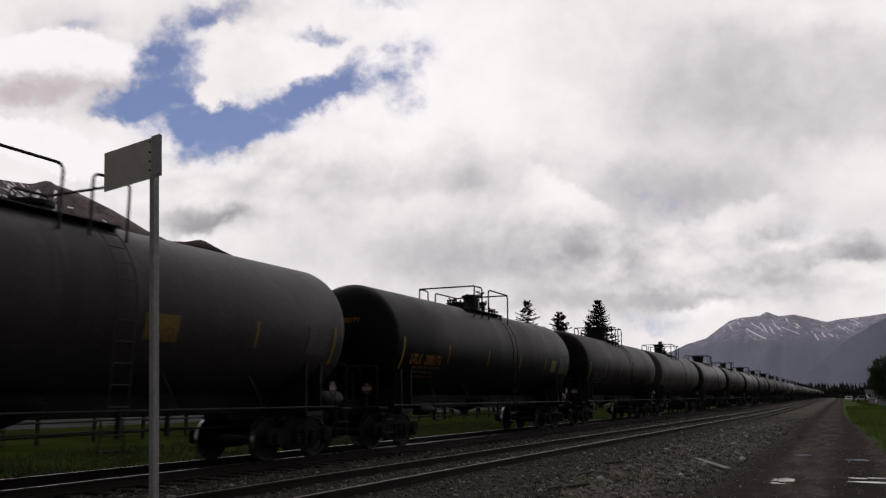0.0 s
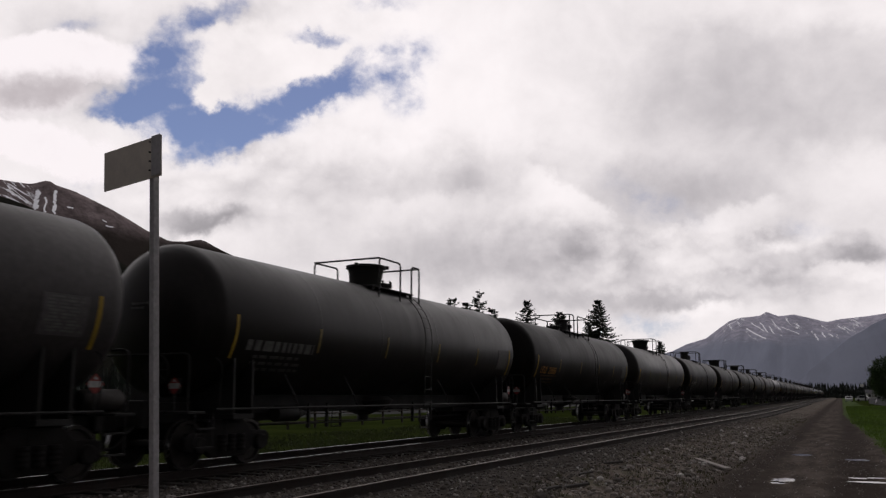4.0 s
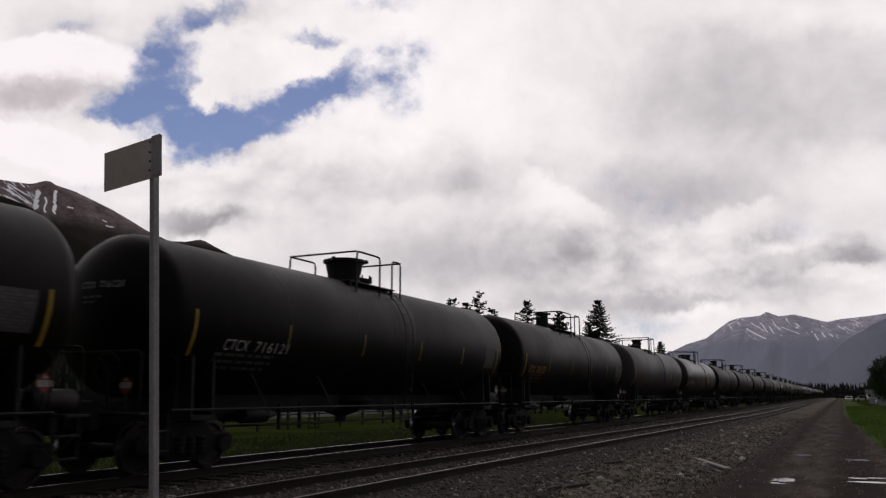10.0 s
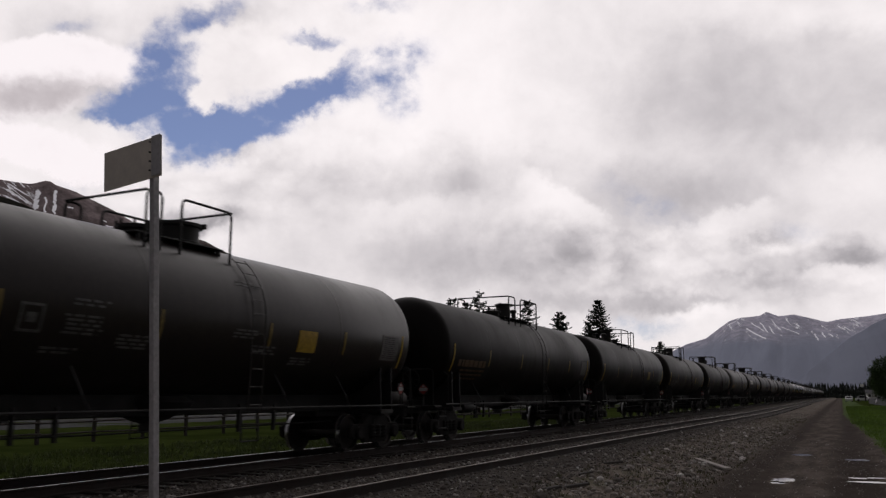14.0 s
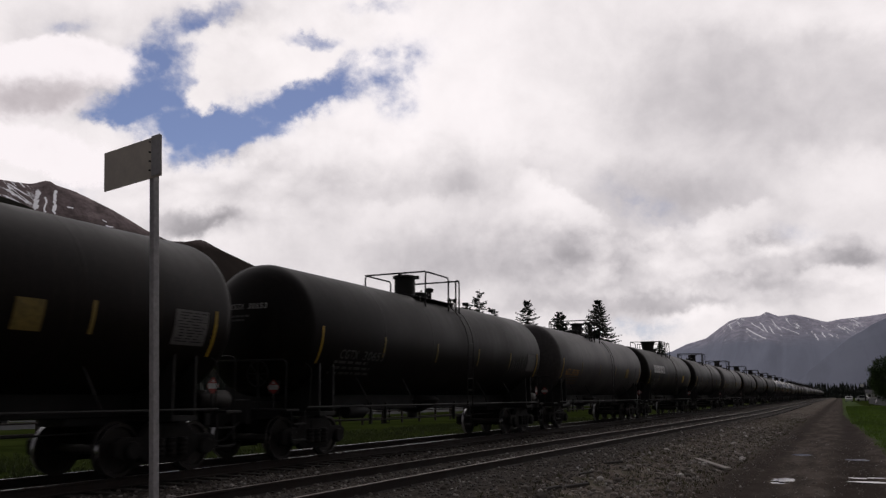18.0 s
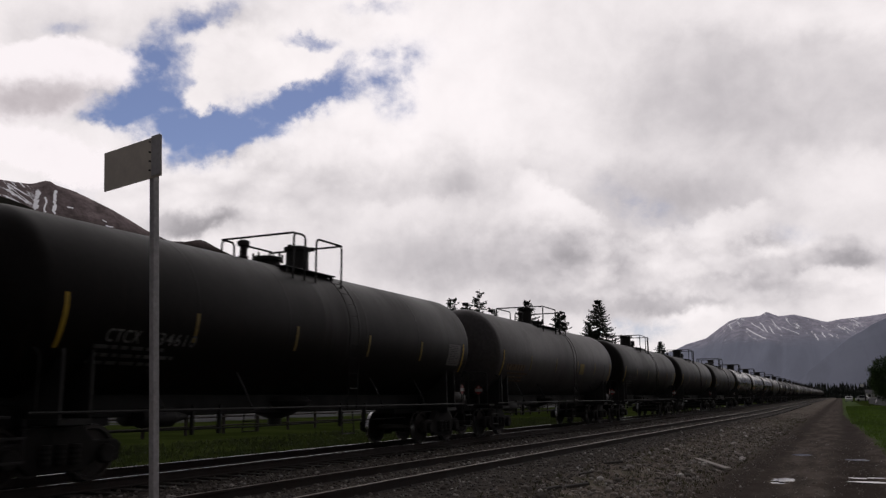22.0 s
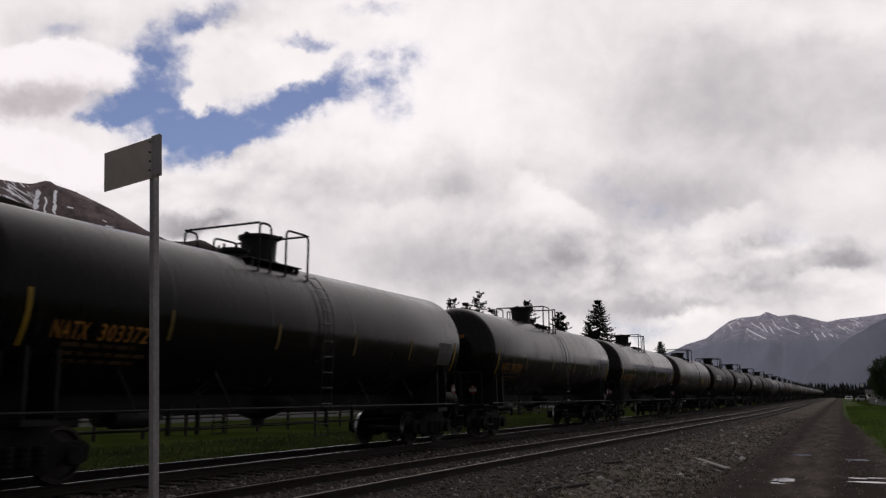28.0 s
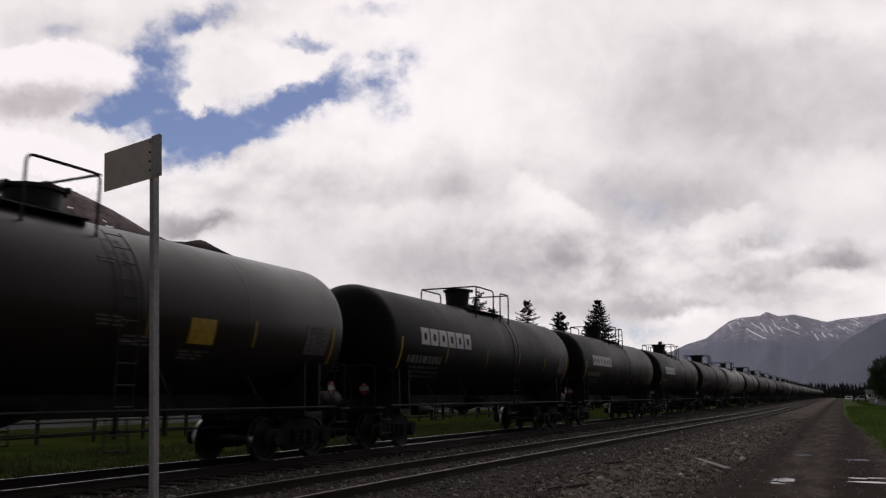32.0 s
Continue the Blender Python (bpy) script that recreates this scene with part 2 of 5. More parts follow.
def cloud_material(name, parts):
    """parts(n, at) gives cover and tone. at(x, y, rx, ry): a soft spot; x, y are tangents of angle times FOCAL on the shell."""
    n = Nodes(name)
    tc = n.add("ShaderNodeTexCoord").outputs["Object"]
    d = n.vec("NORMALIZE", tc)
    s = n.add("ShaderNodeSeparateXYZ", i0=d)
    depth = n.math("MAXIMUM", n.math("MULTIPLY", s.outputs[2], -1.0), 0.12)
    px = n.math("MULTIPLY", n.math("DIVIDE", s.outputs[0], depth), FOCAL)
    py = n.math("MULTIPLY", n.math("DIVIDE", s.outputs[1], depth), -FOCAL)
    flat = n.add("ShaderNodeCombineXYZ", X=n.math("ADD", px, HALF_W), Y=n.math("ADD", py, HALF_H), Z=0.0).outputs[0]
    warp = n.add("ShaderNodeTexNoise", Vector=d, Scale=9.0, Detail=5.0, Roughness=0.55).outputs["Color"]
    warp2 = n.add("ShaderNodeTexNoise", Vector=d, Scale=34.0, Detail=6.0, Roughness=0.6).outputs["Color"]
    bent = n.vec("ADD", flat, n.vec("MULTIPLY", n.vec("SUBTRACT", warp, (0.5, 0.5, 0.5)), (70, 60, 0)))
    bent = n.vec("ADD", bent, n.vec("MULTIPLY", n.vec("SUBTRACT", warp2, (0.5, 0.5, 0.5)), (64, 56, 0)))

    def at(x, y, rx, ry, hard=0.5, tilt=0.0):
        v = n.vec("SUBTRACT", bent, (x, y, 0))
        if tilt:
            v = n.add("ShaderNodeVectorRotate", Vector=v, Angle=radians(tilt)).outputs[0]
        r = n.vec("LENGTH", n.vec("DIVIDE", v, (rx, ry, 1)))
        return n.ramp(r, hard, 1.0 + (1 - hard) * 0.6, 1.0, 0.0)

    def crest(x0, y0, x1, y1, much, above, below):
        """A lit edge between two places: grey on its upper side, white on its lower one."""
        ln = math.hypot(x1 - x0, y1 - y0)
        way = ((x1 - x0) / ln, (y1 - y0) / ln, 0)
        v = n.vec("SUBTRACT", bent, (x0, y0, 0))
        along = n.vec("DOT_PRODUCT", v, way)
        down = n.vec("DOT_PRODUCT", v, (-way[1], way[0], 0))
        span = n.math("MULTIPLY", n.ramp(along, -30, 30), n.ramp(along, ln - 30, ln + 30, 1.0, 0.0))
        grey = n.math("MULTIPLY", n.ramp(down, -12, 10, 1.0, 0.0), n.ramp(down, -above, -10))
        lit = n.math("MULTIPLY", n.ramp(down, -12, 10), n.ramp(down, 8, below, 1.0, 0.0))
        return n.math("MULTIPLY", n.math("MULTIPLY", n.math("SUBTRACT", grey, n.math("MULTIPLY", lit, 0.8)), span), much)

    cover, tone = parts(n, at, d, depth, crest)
    em = n.add("ShaderNodeEmission", Color=tone, Strength=1.0)
    tr = n.add("ShaderNodeBsdfTransparent")
    mx = n.add("ShaderNodeMixShader", i0=cover, i1=tr, i2=em)
    n.nt.links.new(mx.outputs[0], n.out.inputs[0])
    n.mat.cycles.emission_sampling = "NONE"
    return n.mat


def shell(name, radius, mat, label, lowest):
    """The part of a sphere above a low ring; its own axes look along the camera's first aim."""
    rot = STILL.to_3x3().inverted()
    bm = bmesh.new()
    rings, seg = 24, 64
    grid = []
    for i in range(rings + 1):
        el = radians(lowest + (90 - lowest) * i / rings)
        grid.append([bm.verts.new(rot @ Vector((radius * math.cos(el) * math.cos(a), radius * math.cos(el) * math.sin(a), radius * math.sin(el))))
                     for a in (2 * math.pi * k / seg for k in range(seg))])
    for i in range(rings):
        for k in range(seg):
            bm.faces.new((grid[i][k], grid[i][(k + 1) % seg], grid[i + 1][(k + 1) % seg], grid[i + 1][k]))
    me = bpy.data.meshes.new(name)
    bm.to_mesh(me), bm.free()
    me.materials.append(mat)
    for p in me.polygons:
        p.use_smooth = True
    ob = new(name, me)
    ob.matrix_basis = Matrix.Translation(EYE) @ STILL.to_3x3().to_4x4()
    return tagged(ob, label, "cloud", "", "structure")


def total(n, terms):
    out = 0.0
    for t in terms:
        out = n.math("ADD", out, t)
    return out


def main_deck(n, at, d, depth, crest):
    soft = n.noise(d, 4.5, 6, 0.5, 0.4)
    mid = n.noise(d, 13.0, 7, 0.55, 0.3)
    fine = n.noise(d, 30.0, 8, 0.6, 0.2)
    wisp = n.noise(n.vec("MULTIPLY", d, (1.0, 1.5, 1.0)), 40.0, 7, 0.6, 0.35)
    lumps = n.math("ADD", n.math("MULTIPLY", soft, 0.5), n.math("ADD", n.math("MULTIPLY", mid, 0.42), n.math("MULTIPLY", fine, 0.20)))
    some = lambda f, *a: n.math("MULTIPLY", at(*a), f)
    # openings with blue sky, thin veils in some of them
    hole = total(n, [some(1.0, 232, 186, 72, 26, 0.4, 8), some(1.0, 305, 205, 85, 44, 0.45), some(1.1, 375, 246, 88, 48, 0.45, 12), some(1.0, 470, 205, 100, 44, 0.4, 22), some(0.9, 560, 165, 80, 28, 0.35, 20),
                     some(0.66, 672, 126, 110, 38, 0.3, 24), some(0.5, 715, 165, 36, 40, 0.2), some(0.66, 315, 72, 104, 42, 0.2, 34), some(0.6, 400, 14, 80, 26, 0.2, 24), some(0.85, 312, 125, 90, 50, 0.3), some(0.6, 262, 172, 70, 40, 0.3),
                     some(0.55, 572, 70, 60, 16, 0.2, -12), some(0.35, 140, 48, 50, 16, 0.2), some(0.32, 690, 8, 60, 14, 0.2),
                     some(0.5, 1150, 572, 70, 18, 0.2), some(0.28, 1150, 352, 90, 26, 0.1, -20), some(0.26, 1440, 408, 50, 16, 0.2), some(0.3, 160, 320, 44, 24, 0.2)])
    puff = total(n, [some(0.42, 286, 196, 40, 12, 0.2, 14), some(1.05, 380, 168, 26, 46, 0.2, -24), some(0.70, 500, 108, 116, 32, 0.2, 6), some(0.4, 410, 112, 60, 26, 0.2), some(0.35, 430, 60, 90, 24, 0.2)])
    fray = n.math("ADD", n.math("MULTIPLY", n.math("SUBTRACT", fine, 0.5), 2.0), n.math("MULTIPLY", n.math("SUBTRACT", wisp, 0.5), 0.9))
    open_ = n.math("SUBTRACT", n.math("ADD", hole, n.math("MULTIPLY", fray, n.ramp(hole, 0.0, 0.5))), puff)
    cover = n.ramp(open_, -0.12, 1.3, 1.0, 0.0)
    # darker bases, rain-heavy parts
    dark = total(n, [some(0.52, 40, 160, 210, 50, 0.1), some(0.20, 845, 300, 110, 60, 0.1), some(0.26, 900, 440, 210, 60, 0.1), some(0.36, 365, 388, 95, 28, 0.2), some(0.36, 1430, 180, 320, 170, 0.1),
                     some(0.08, 1220, 160, 160, 160, 0.1), some(0.18, 640, 460, 200, 60, 0.1), some(0.15, 600, 350, 280, 90, 0.1), some(0.05, 480, 60, 160, 60, 0.1), some(0.10, 150, 60, 180, 60, 0.1), some(0.24, 1020, 542, 160, 24, 0.1), some(0.24, 1210, 525, 150, 20, 0.1), some(0.2, 1330, 495, 110, 16, 0.1), some(0.3, 1180, 330, 130, 50, 0.1),
                     some(0.25, 1540, 440, 60, 30, 0.1), some(0.2, 410, 20, 90, 26, 0.1), some(0.10, 1050, 500, 420, 100, 0.1), some(0.10, 1250, 470, 420, 110, 0.1), some(-0.22, 760, 210, 260, 90, 0.1), some(-0.2, 700, 60, 280, 80, 0.1),
                     some(-0.18, 1520, 300, 120, 50, 0.1), some(-0.16, 1500, 20, 260, 40, 0.1)])
    # bright heaped edges against the grey behind them
    edges = total(n, [crest(935, 285, 1095, 390, 0.13, 90, 70), crest(1110, 418, 1390, 350, 0.12, 100, 80), crest(300, 300, 470, 272, 0.12, 40, 80), crest(1330, 440, 1420, 430, 0.2, 30, 26), crest(640, 360, 860, 330, 0.07, 70, 70),
                      crest(1180, 548, 1310, 535, 0.16, 30, 30), crest(330, 420, 440, 375, 0.2, 36, 50), crest(1440, 470, 1568, 455, 0.18, 40, 40)])
    rough = n.add("ShaderNodeTexNoise", Vector=d, Scale=26.0, Detail=5.0, Roughness=0.6).outputs["Color"]
    heap_at = n.vec("ADD", n.vec("MULTIPLY", d, (1.0, 1.7, 1.0)), n.vec("MULTIPLY", n.vec("SUBTRACT", rough, (0.5, 0.5, 0.5)), (0.05, 0.05, 0.05)))
    heaps = n.add("ShaderNodeTexVoronoi", Vector=heap_at, Scale=13.0, Detail=2.0).outputs["Distance"]
    zone = total(n, [some(1.0, 1300, 470, 400, 80, 0.4), some(0.5, 1020, 420, 200, 60, 0.3), some(0.8, 400, 340, 260, 80, 0.3), some(0.6, 150, 90, 220, 80, 0.3), some(0.6, 560, 250, 260, 70, 0.3), some(0.5, 560, 40, 240, 60, 0.3)])
    dark = n.math("ADD", n.math("ADD", dark, edges), n.math("MULTIPLY", n.math("MULTIPLY", n.math("SUBTRACT", heaps, 0.80), zone), 0.40))
    shade = n.math("ADD", dark, n.math("MULTIPLY", n.math("SUBTRACT", lumps, 0.575), 0.95))
    # bright towards the hidden sun; dimmed overhead and behind, unseen, to darken the train
    back = n.ramp(n.vec("DOT_PRODUCT", d, (0.0, 0.08, -0.997)), 0.86, 0.30, 0.0, 1.0)
    lum = n.ramp(shade, -0.34, 0.85, 1.02, 0.34)
    lum = n.math("MULTIPLY", lum, n.math("SUBTRACT", 1.0, n.math("MULTIPLY", back, REAR_DIM)))
    tone = n.mix(n.ramp(lum, 0.3, 0.95), rgb(0.97, 0.905, 0.945), rgb(1.0, 0.938, 0.945))
    tone = n.vec("SCALE", tone)
    n.put(tone.node.inputs["Scale"], lum)
    return cover, tone


def left_bank(n, at, d, depth, crest):
    fine = n.noise(d, 24.0, 8, 0.62, 0.2)
    body = n.math("MAXIMUM", n.math("MAXIMUM", at(70, 110, 200, 62, 0.6), at(30, 170, 165, 40, 0.5)), at(60, 255, 200, 45, 0.5, -14))
    cover = n.ramp(n.math("ADD", body, n.math("MULTIPLY", n.math("SUBTRACT", fine, 0.5), 1.0)), 0.25, 0.85)
    dark = n.math("ADD", n.math("MULTIPLY", at(50, 165, 190, 42, 0.1), 0.72), n.math("MULTIPLY", n.math("SUBTRACT", fine, 0.5), 0.6))
    tone = n.mix(n.ramp(dark, 0.0, 0.85), rgb(0.97, 0.905, 0.925), rgb(0.52, 0.47, 0.49))
    return cover, tone


cloud_layer = shell("cloud_layer", 4700, cloud_material("drifting_cloud_deck", main_deck), "broken white and grey cloud deck with a blue opening", 0.2)
cloud_bank = shell("cloud_bank", 4600, cloud_material("left_cloud_bank", left_bank), "billowing white cloud bank with a grey base", 4.0)


# ---- mesh helpers ----
def finish(name, bm, mat, parent=None, label="", smooth=False, kind=""):
    me = bpy.data.meshes.new(name)
    bm.normal_update()
    bm.to_mesh(me), bm.free()
    for m in (mat if isinstance(mat, (list, tuple)) else [mat]):
        me.materials.append(m)
    if smooth:
        for p in me.polygons:
            p.use_smooth = True
        me.set_sharp_from_angle(angle=radians(38))
    ob = new(name, me)
    ob.parent = parent
    return tagged(ob, label, "", "", kind)


def part(name, bm, mat, parent, label="", smooth=False):
    return finish(name, bm, mat, parent, label, smooth)


def hold(name, m=Matrix.Identity(4), label="", category="", group="", kind=""):
    ob = new(name)
    ob.empty_display_size = 0.2
    ob.matrix_basis = m
    return tagged(ob, label, category, group, kind)


def box(bm, x0, x1, y0, y1, z0, z1, bevel=0.0, m=None):
    vs = [bm.verts.new((x, y, z)) for x in (x0, x1) for y in (y0, y1) for z in (z0, z1)]
    fs = [bm.faces.new([vs[i] for i in f]) for f in ((0, 1, 3, 2), (4, 6, 7, 5), (0, 4, 5, 1), (2, 3, 7, 6), (0, 2, 6, 4), (1, 5, 7, 3))]
    if m is not None:
        bmesh.ops.transform(bm, matrix=m, verts=vs)
    if bevel:
        es = list({e for f in fs for e in f.edges})
        bmesh.ops.bevel(bm, geom=es, offset=bevel, segments=1, affect="EDGES", profile=0.6)


def tube(bm, pts, r, seg=8, closed=False):
    """A round bar through the points."""
    pts = [Vector(p) for p in pts]
    rings = []
    n = len(pts)
    for i, p in enumerate(pts):
        a = pts[i - 1] if i else (pts[-1] if closed else p)
        b = pts[(i + 1) % n] if (i < n - 1 or closed) else p
        t = (b - a).normalized()
        s = t.cross(Vector((0, 0, 1)) if abs(t.z) < 0.9 else Vector((1, 0, 0))).normalized()
        u = s.cross(t)
        rings.append([bm.verts.new(p + r * (s * math.cos(k * 2 * math.pi / seg) + u * math.sin(k * 2 * math.pi / seg))) for k in range(seg)])
    for i in range(n if closed else n - 1):
        a, b = rings[i], rings[(i + 1) % n]
        for k in range(seg):
            bm.faces.new((a[k], b[k], b[(k + 1) % seg], a[(k + 1) % seg]))
    if not closed:
        bm.faces.new(rings[0]), bm.faces.new(rings[-1][::-1])


def lathe(bm, profile, seg=32, m=None):
    """profile: (radius, along z) pairs turned about z."""
    rings, made = [], []
    for r, z in profile:
        ring = [bm.verts.new((r * math.cos(2 * math.pi * k / seg), r * math.sin(2 * math.pi * k / seg), z)) for k in range(seg)] if r > 1e-6 else [bm.verts.new((0, 0, z))]
        rings.append(ring)
        made += ring
    for a, b in zip(rings, rings[1:]):
        for k in range(seg):
            q = [a[k % len(a)], a[(k + 1) % len(a)], b[(k + 1) % len(b)], b[k % len(b)]]
            q = [v for i, v in enumerate(q) if v not in q[:i]]
            if len(q) > 2:
                bm.faces.new(q)
    for ring, way in ((rings[0], -1), (rings[-1], 1)):
        if len(ring) > 1:
            bm.faces.new(ring[::way])
    if m is not None:
        bmesh.ops.transform(bm, matrix=m, verts=made)


def bend(pts, r=0.12, steps=4):
    """Round the inner corners of a line of points."""
    pts = [Vector(p) for p in pts]
    out = [pts[0]]
    for a, b, c in zip(pts, pts[1:], pts[2:]):
        u, w = (a - b), (c - b)
        k = min(r, u.length * 0.45, w.length * 0.45)
        p, q = b + u.normalized() * k, b + w.normalized() * k
        for i in range(steps + 1):
            t = i / steps
            out.append(p * (1 - t) ** 2 + b * 2 * t * (1 - t) + q * t * t)
    return out + [pts[-1]]


# ---- ground ----
PUDDLES = ((-1.34, 20.9, 0.30, 0.55), (-1.45, 20.3, 0.20, 0.30), (-1.28, 29.5, 0.36, 0.55), (0.33, 27.9, 0.55, 0.5), (0.2, 21.9, 0.55, 0.20), (0.62, 21.7, 0.25, 0.2), (0.50, 20.6, 0.50, 0.22), (0.45, 17.4, 0.25, 0.14))


def ground_height(x, y):
    rows = ((-60, -0.75), (-24, -0.68), (-16.5, -0.62), (-14.6, -0.30), (-14.0, -0.20), (-10.2, -0.22), (-9.3, -0.115), (-5.4, -0.125), (-4.3, -0.36), (-2.6, -0.46),
            (-1.9, -0.49), (-1.4, -0.53), (-0.9, -0.49), (-0.4, -0.46), (0.2, -0.53), (0.6, -0.49), (1.1, -0.44), (3, -0.40), (60, -0.3))
    z = rows[-1][1]
    for (a, za), (b, zb) in zip(rows, rows[1:]):
        if x <= b:
            t = max(0, (x - a) / (b - a))
            z = za + (zb - za) * t
            break
    rough = 0.018 if -2.4 < x < 1.2 else 0.03 if -4.6 < x < 1.2 else 0.05 if x > 1.2 or x < -16 else 0.012
    fade = max(0.0, 1 - abs(y) / 160)
    for px, py, rx, ry in PUDDLES:
        if abs(x - px) < rx * 3 and abs(y - py) < ry * 3:
            q = math.hypot((x - px) / rx, (y - py) / ry)
            z -= 0.045 * max(0.0, 1 - q / 1.7)
    return z + rough * fade * noise.noise(Vector((x * 0.9, y * 0.5, 3.0))) * 1.4


def grass_edge(y):
    return 1.2 + 0.25 * noise.noise(Vector((y * 0.25, 0, 7))) - max(0, min(1.2, (y - 30) * 0.02))


def build_ground():
    xs = [-4700, -2500, -1200, -600, -300, -150, -90, -60, -40, -30, -24, -20.5, -18.5, -17.0]
    x = -17.0
    while x < 4.9:
        x += 0.18 if x > -7 else 0.4
        xs.append(round(x, 3))
    xs += [7, 10, 15, 24, 40, 70, 150, 300, 600, 1200, 2500, 4700]
    ys = [-4700, -2000, -800, -300, -100, -50, -25, -12, -6]
    y = -6.0
    while y < 4600:
        y += 0.35 if y < 34 else max(0.5, (y - 22) * 0.05)
        ys.append(y)
    verts = [(x, y, ground_height(x, y)) for y in ys for x in xs]
    nx = len(xs)
    faces, mats = [], []
    for j in range(len(ys) - 1):
        yc = (ys[j] + ys[j + 1]) / 2
        for i in range(nx - 1):
            xc = (xs[i] + xs[i + 1]) / 2
            faces.append((j * nx + i, j * nx + i + 1, (j + 1) * nx + i + 1, (j + 1) * nx + i))
            mats.append(2 if abs(xc) > 130 or yc > 900 else 1 if -16.5 < xc < 3.0 else 0)
    me = bpy.data.meshes.new("ground")
    me.from_pydata(verts, [], faces)
    for k in ("meadow", "near_ground", "far_field"):
        me.materials.append(M[k])
    me.polygons.foreach_set("material_index", mats)
    for p in me.polygons:
        p.use_smooth = True
    tagged(new("ground", me), "wet gravel, muddy track and green meadow beside the railway", "ground", "", "structure")


build_ground()


def puddle(x, y, rx, ry):
    bm = bmesh.new()
    n = 28
    ring = []
    for k in range(n):
        a = 2 * math.pi * k / n
        w = 1 + 0.6 * noise.noise(Vector((math.cos(a) * 1.9 + x * 7, math.sin(a) * 1.9 + y, 2)))
        ring.append(bm.verts.new((rx * w * math.cos(a), 0.75 * ry * w * math.sin(a), 0)))
    bm.faces.new(ring)
    ob = finish("puddle", bm, M["puddle"], None, "shallow puddle of rain water in a rut", False, "structure")
    ob.location = (x, y, ground_height(x, y) + 0.04)
    return tagged(ob, "", "puddle")


for px, py, rx, ry in PUDDLES:
    puddle(px, py, rx, ry)


# ---- tracks ----
def side_shift(y):
    """How far the empty track has moved towards the road."""
    t = max(0.0, min(1.0, (y - 12.0) / 58.0))
    return 1.2 * (0.6 * t + 0.4 * t * t * (3 - 2 * t))


def railway_track(name, x, top, label, shift, y0=-40.0, y1=1500.0):
    tr = hold(name, pose(x, 0, top), label, "railway track", "", "structure")
    stations = [y0] + [8.0 + 4.0 * i for i in range(17)] + [y1]
    for side in (-1, 1):
        prof = [(-0.07, -0.171), (0.07, -0.171), (0.07, -0.158), (0.012, -0.14), (0.010, -0.045), (0.034, -0.036), (0.036, -0.006), (0.030, 0.0), (-0.030, 0.0), (-0.036, -0.006), (-0.034, -0.036), (-0.010, -0.045), (-0.012, -0.14), (-0.07, -0.158)]
        bm = bmesh.new()
        rings = [[bm.verts.new((side * 0.753 + px + shift(y), y, pz)) for px, pz in prof] for y in stations]
        n = len(prof)
        for p, q in zip(rings, rings[1:]):
            for k in range(n):
                f = bm.faces.new((p[k], q[k], q[(k + 1) % n], p[(k + 1) % n]))
                f.material_index = 1 if k == 7 else 0
        bm.faces.new(rings[0]), bm.faces.new(rings[-1][::-1])
        part("rail", bm, [M["rail_side"], M["rail_dull" if name == "siding_track" else "rail_top"]], tr, "steel rail, worn bright on top")
    return tr


main_track = railway_track("railway_track", TRACK_X, 0.0, "straight main railway track with worn bright rails", lambda y: 0.0)
side_track = railway_track("siding_track", SIDE_X, SIDE_Z, "empty second railway track bedded in ballast", side_shift)


# ---- tank car ----
R_T, Z_T = 1.539, 2.886         # tank radius and height of its axis
HALF = 8.27                    # half the tank's length
HEAD = 0.72                     # depth of a domed end
REAR = 8.42                     # the tank reaches a little farther behind its middle


def tank_mesh():
    bm = bmesh.new()
    prof = [(0.0, -HALF)]
    for i in range(1, 9):
        a = math.pi / 2 * i / 8
        prof.append((R_T * math.sin(a), -HALF + HEAD * (1 - math.cos(a))))
    for y in (-4.4, -1.6, 1.6, 4.4):          # weld seams
        prof += [(R_T, y - 0.05), (R_T, y - 0.018), (R_T + 0.0016, y - 0.01), (R_T + 0.0016, y + 0.01), (R_T, y + 0.018), (R_T, y + 0.05)]
    for i in range(8, 0, -1):
        a = math.pi / 2 * i / 8
        prof.append((R_T * math.sin(a), REAR - HEAD * (1 - math.cos(a))))
    prof.append((0.0, REAR))
    lathe(bm, prof, 64, pose(0, 0, Z_T) @ pose(0, 0, 0, -90))
    return bm


def tank_patch(bm, y0, y1, s0, s1, off=0.006, m_index=0, lean=0.0):
    """A thin plate laid on the side; s: length round the tank up from its widest line."""
    steps = max(1, int(abs(s1 - s0) / 0.12))
    rows = []
    for i in range(steps + 1):
        s = s0 + (s1 - s0) * i / steps
        a = s / R_T
        sh = lean * (s - s0)
        rows.append([[bm.verts.new(((R_T + o) * math.cos(a), y + sh, Z_T + (R_T + o) * math.sin(a))) for o in (off, -0.004)] for y in (y0, y1)])
    for a, b in zip(rows, rows[1:]):
        for q in ((a[0][0], a[1][0], b[1][0], b[0][0]), (a[0][1], a[0][0], b[0][0], b[0][1]), (a[1][0], a[1][1], b[1][1], b[1][0])):
            bm.faces.new(q).material_index = m_index
    for r in (rows[0], rows[-1]):
        bm.faces.new((r[0][0], r[0][1], r[1][1], r[1][0])).material_index = m_index


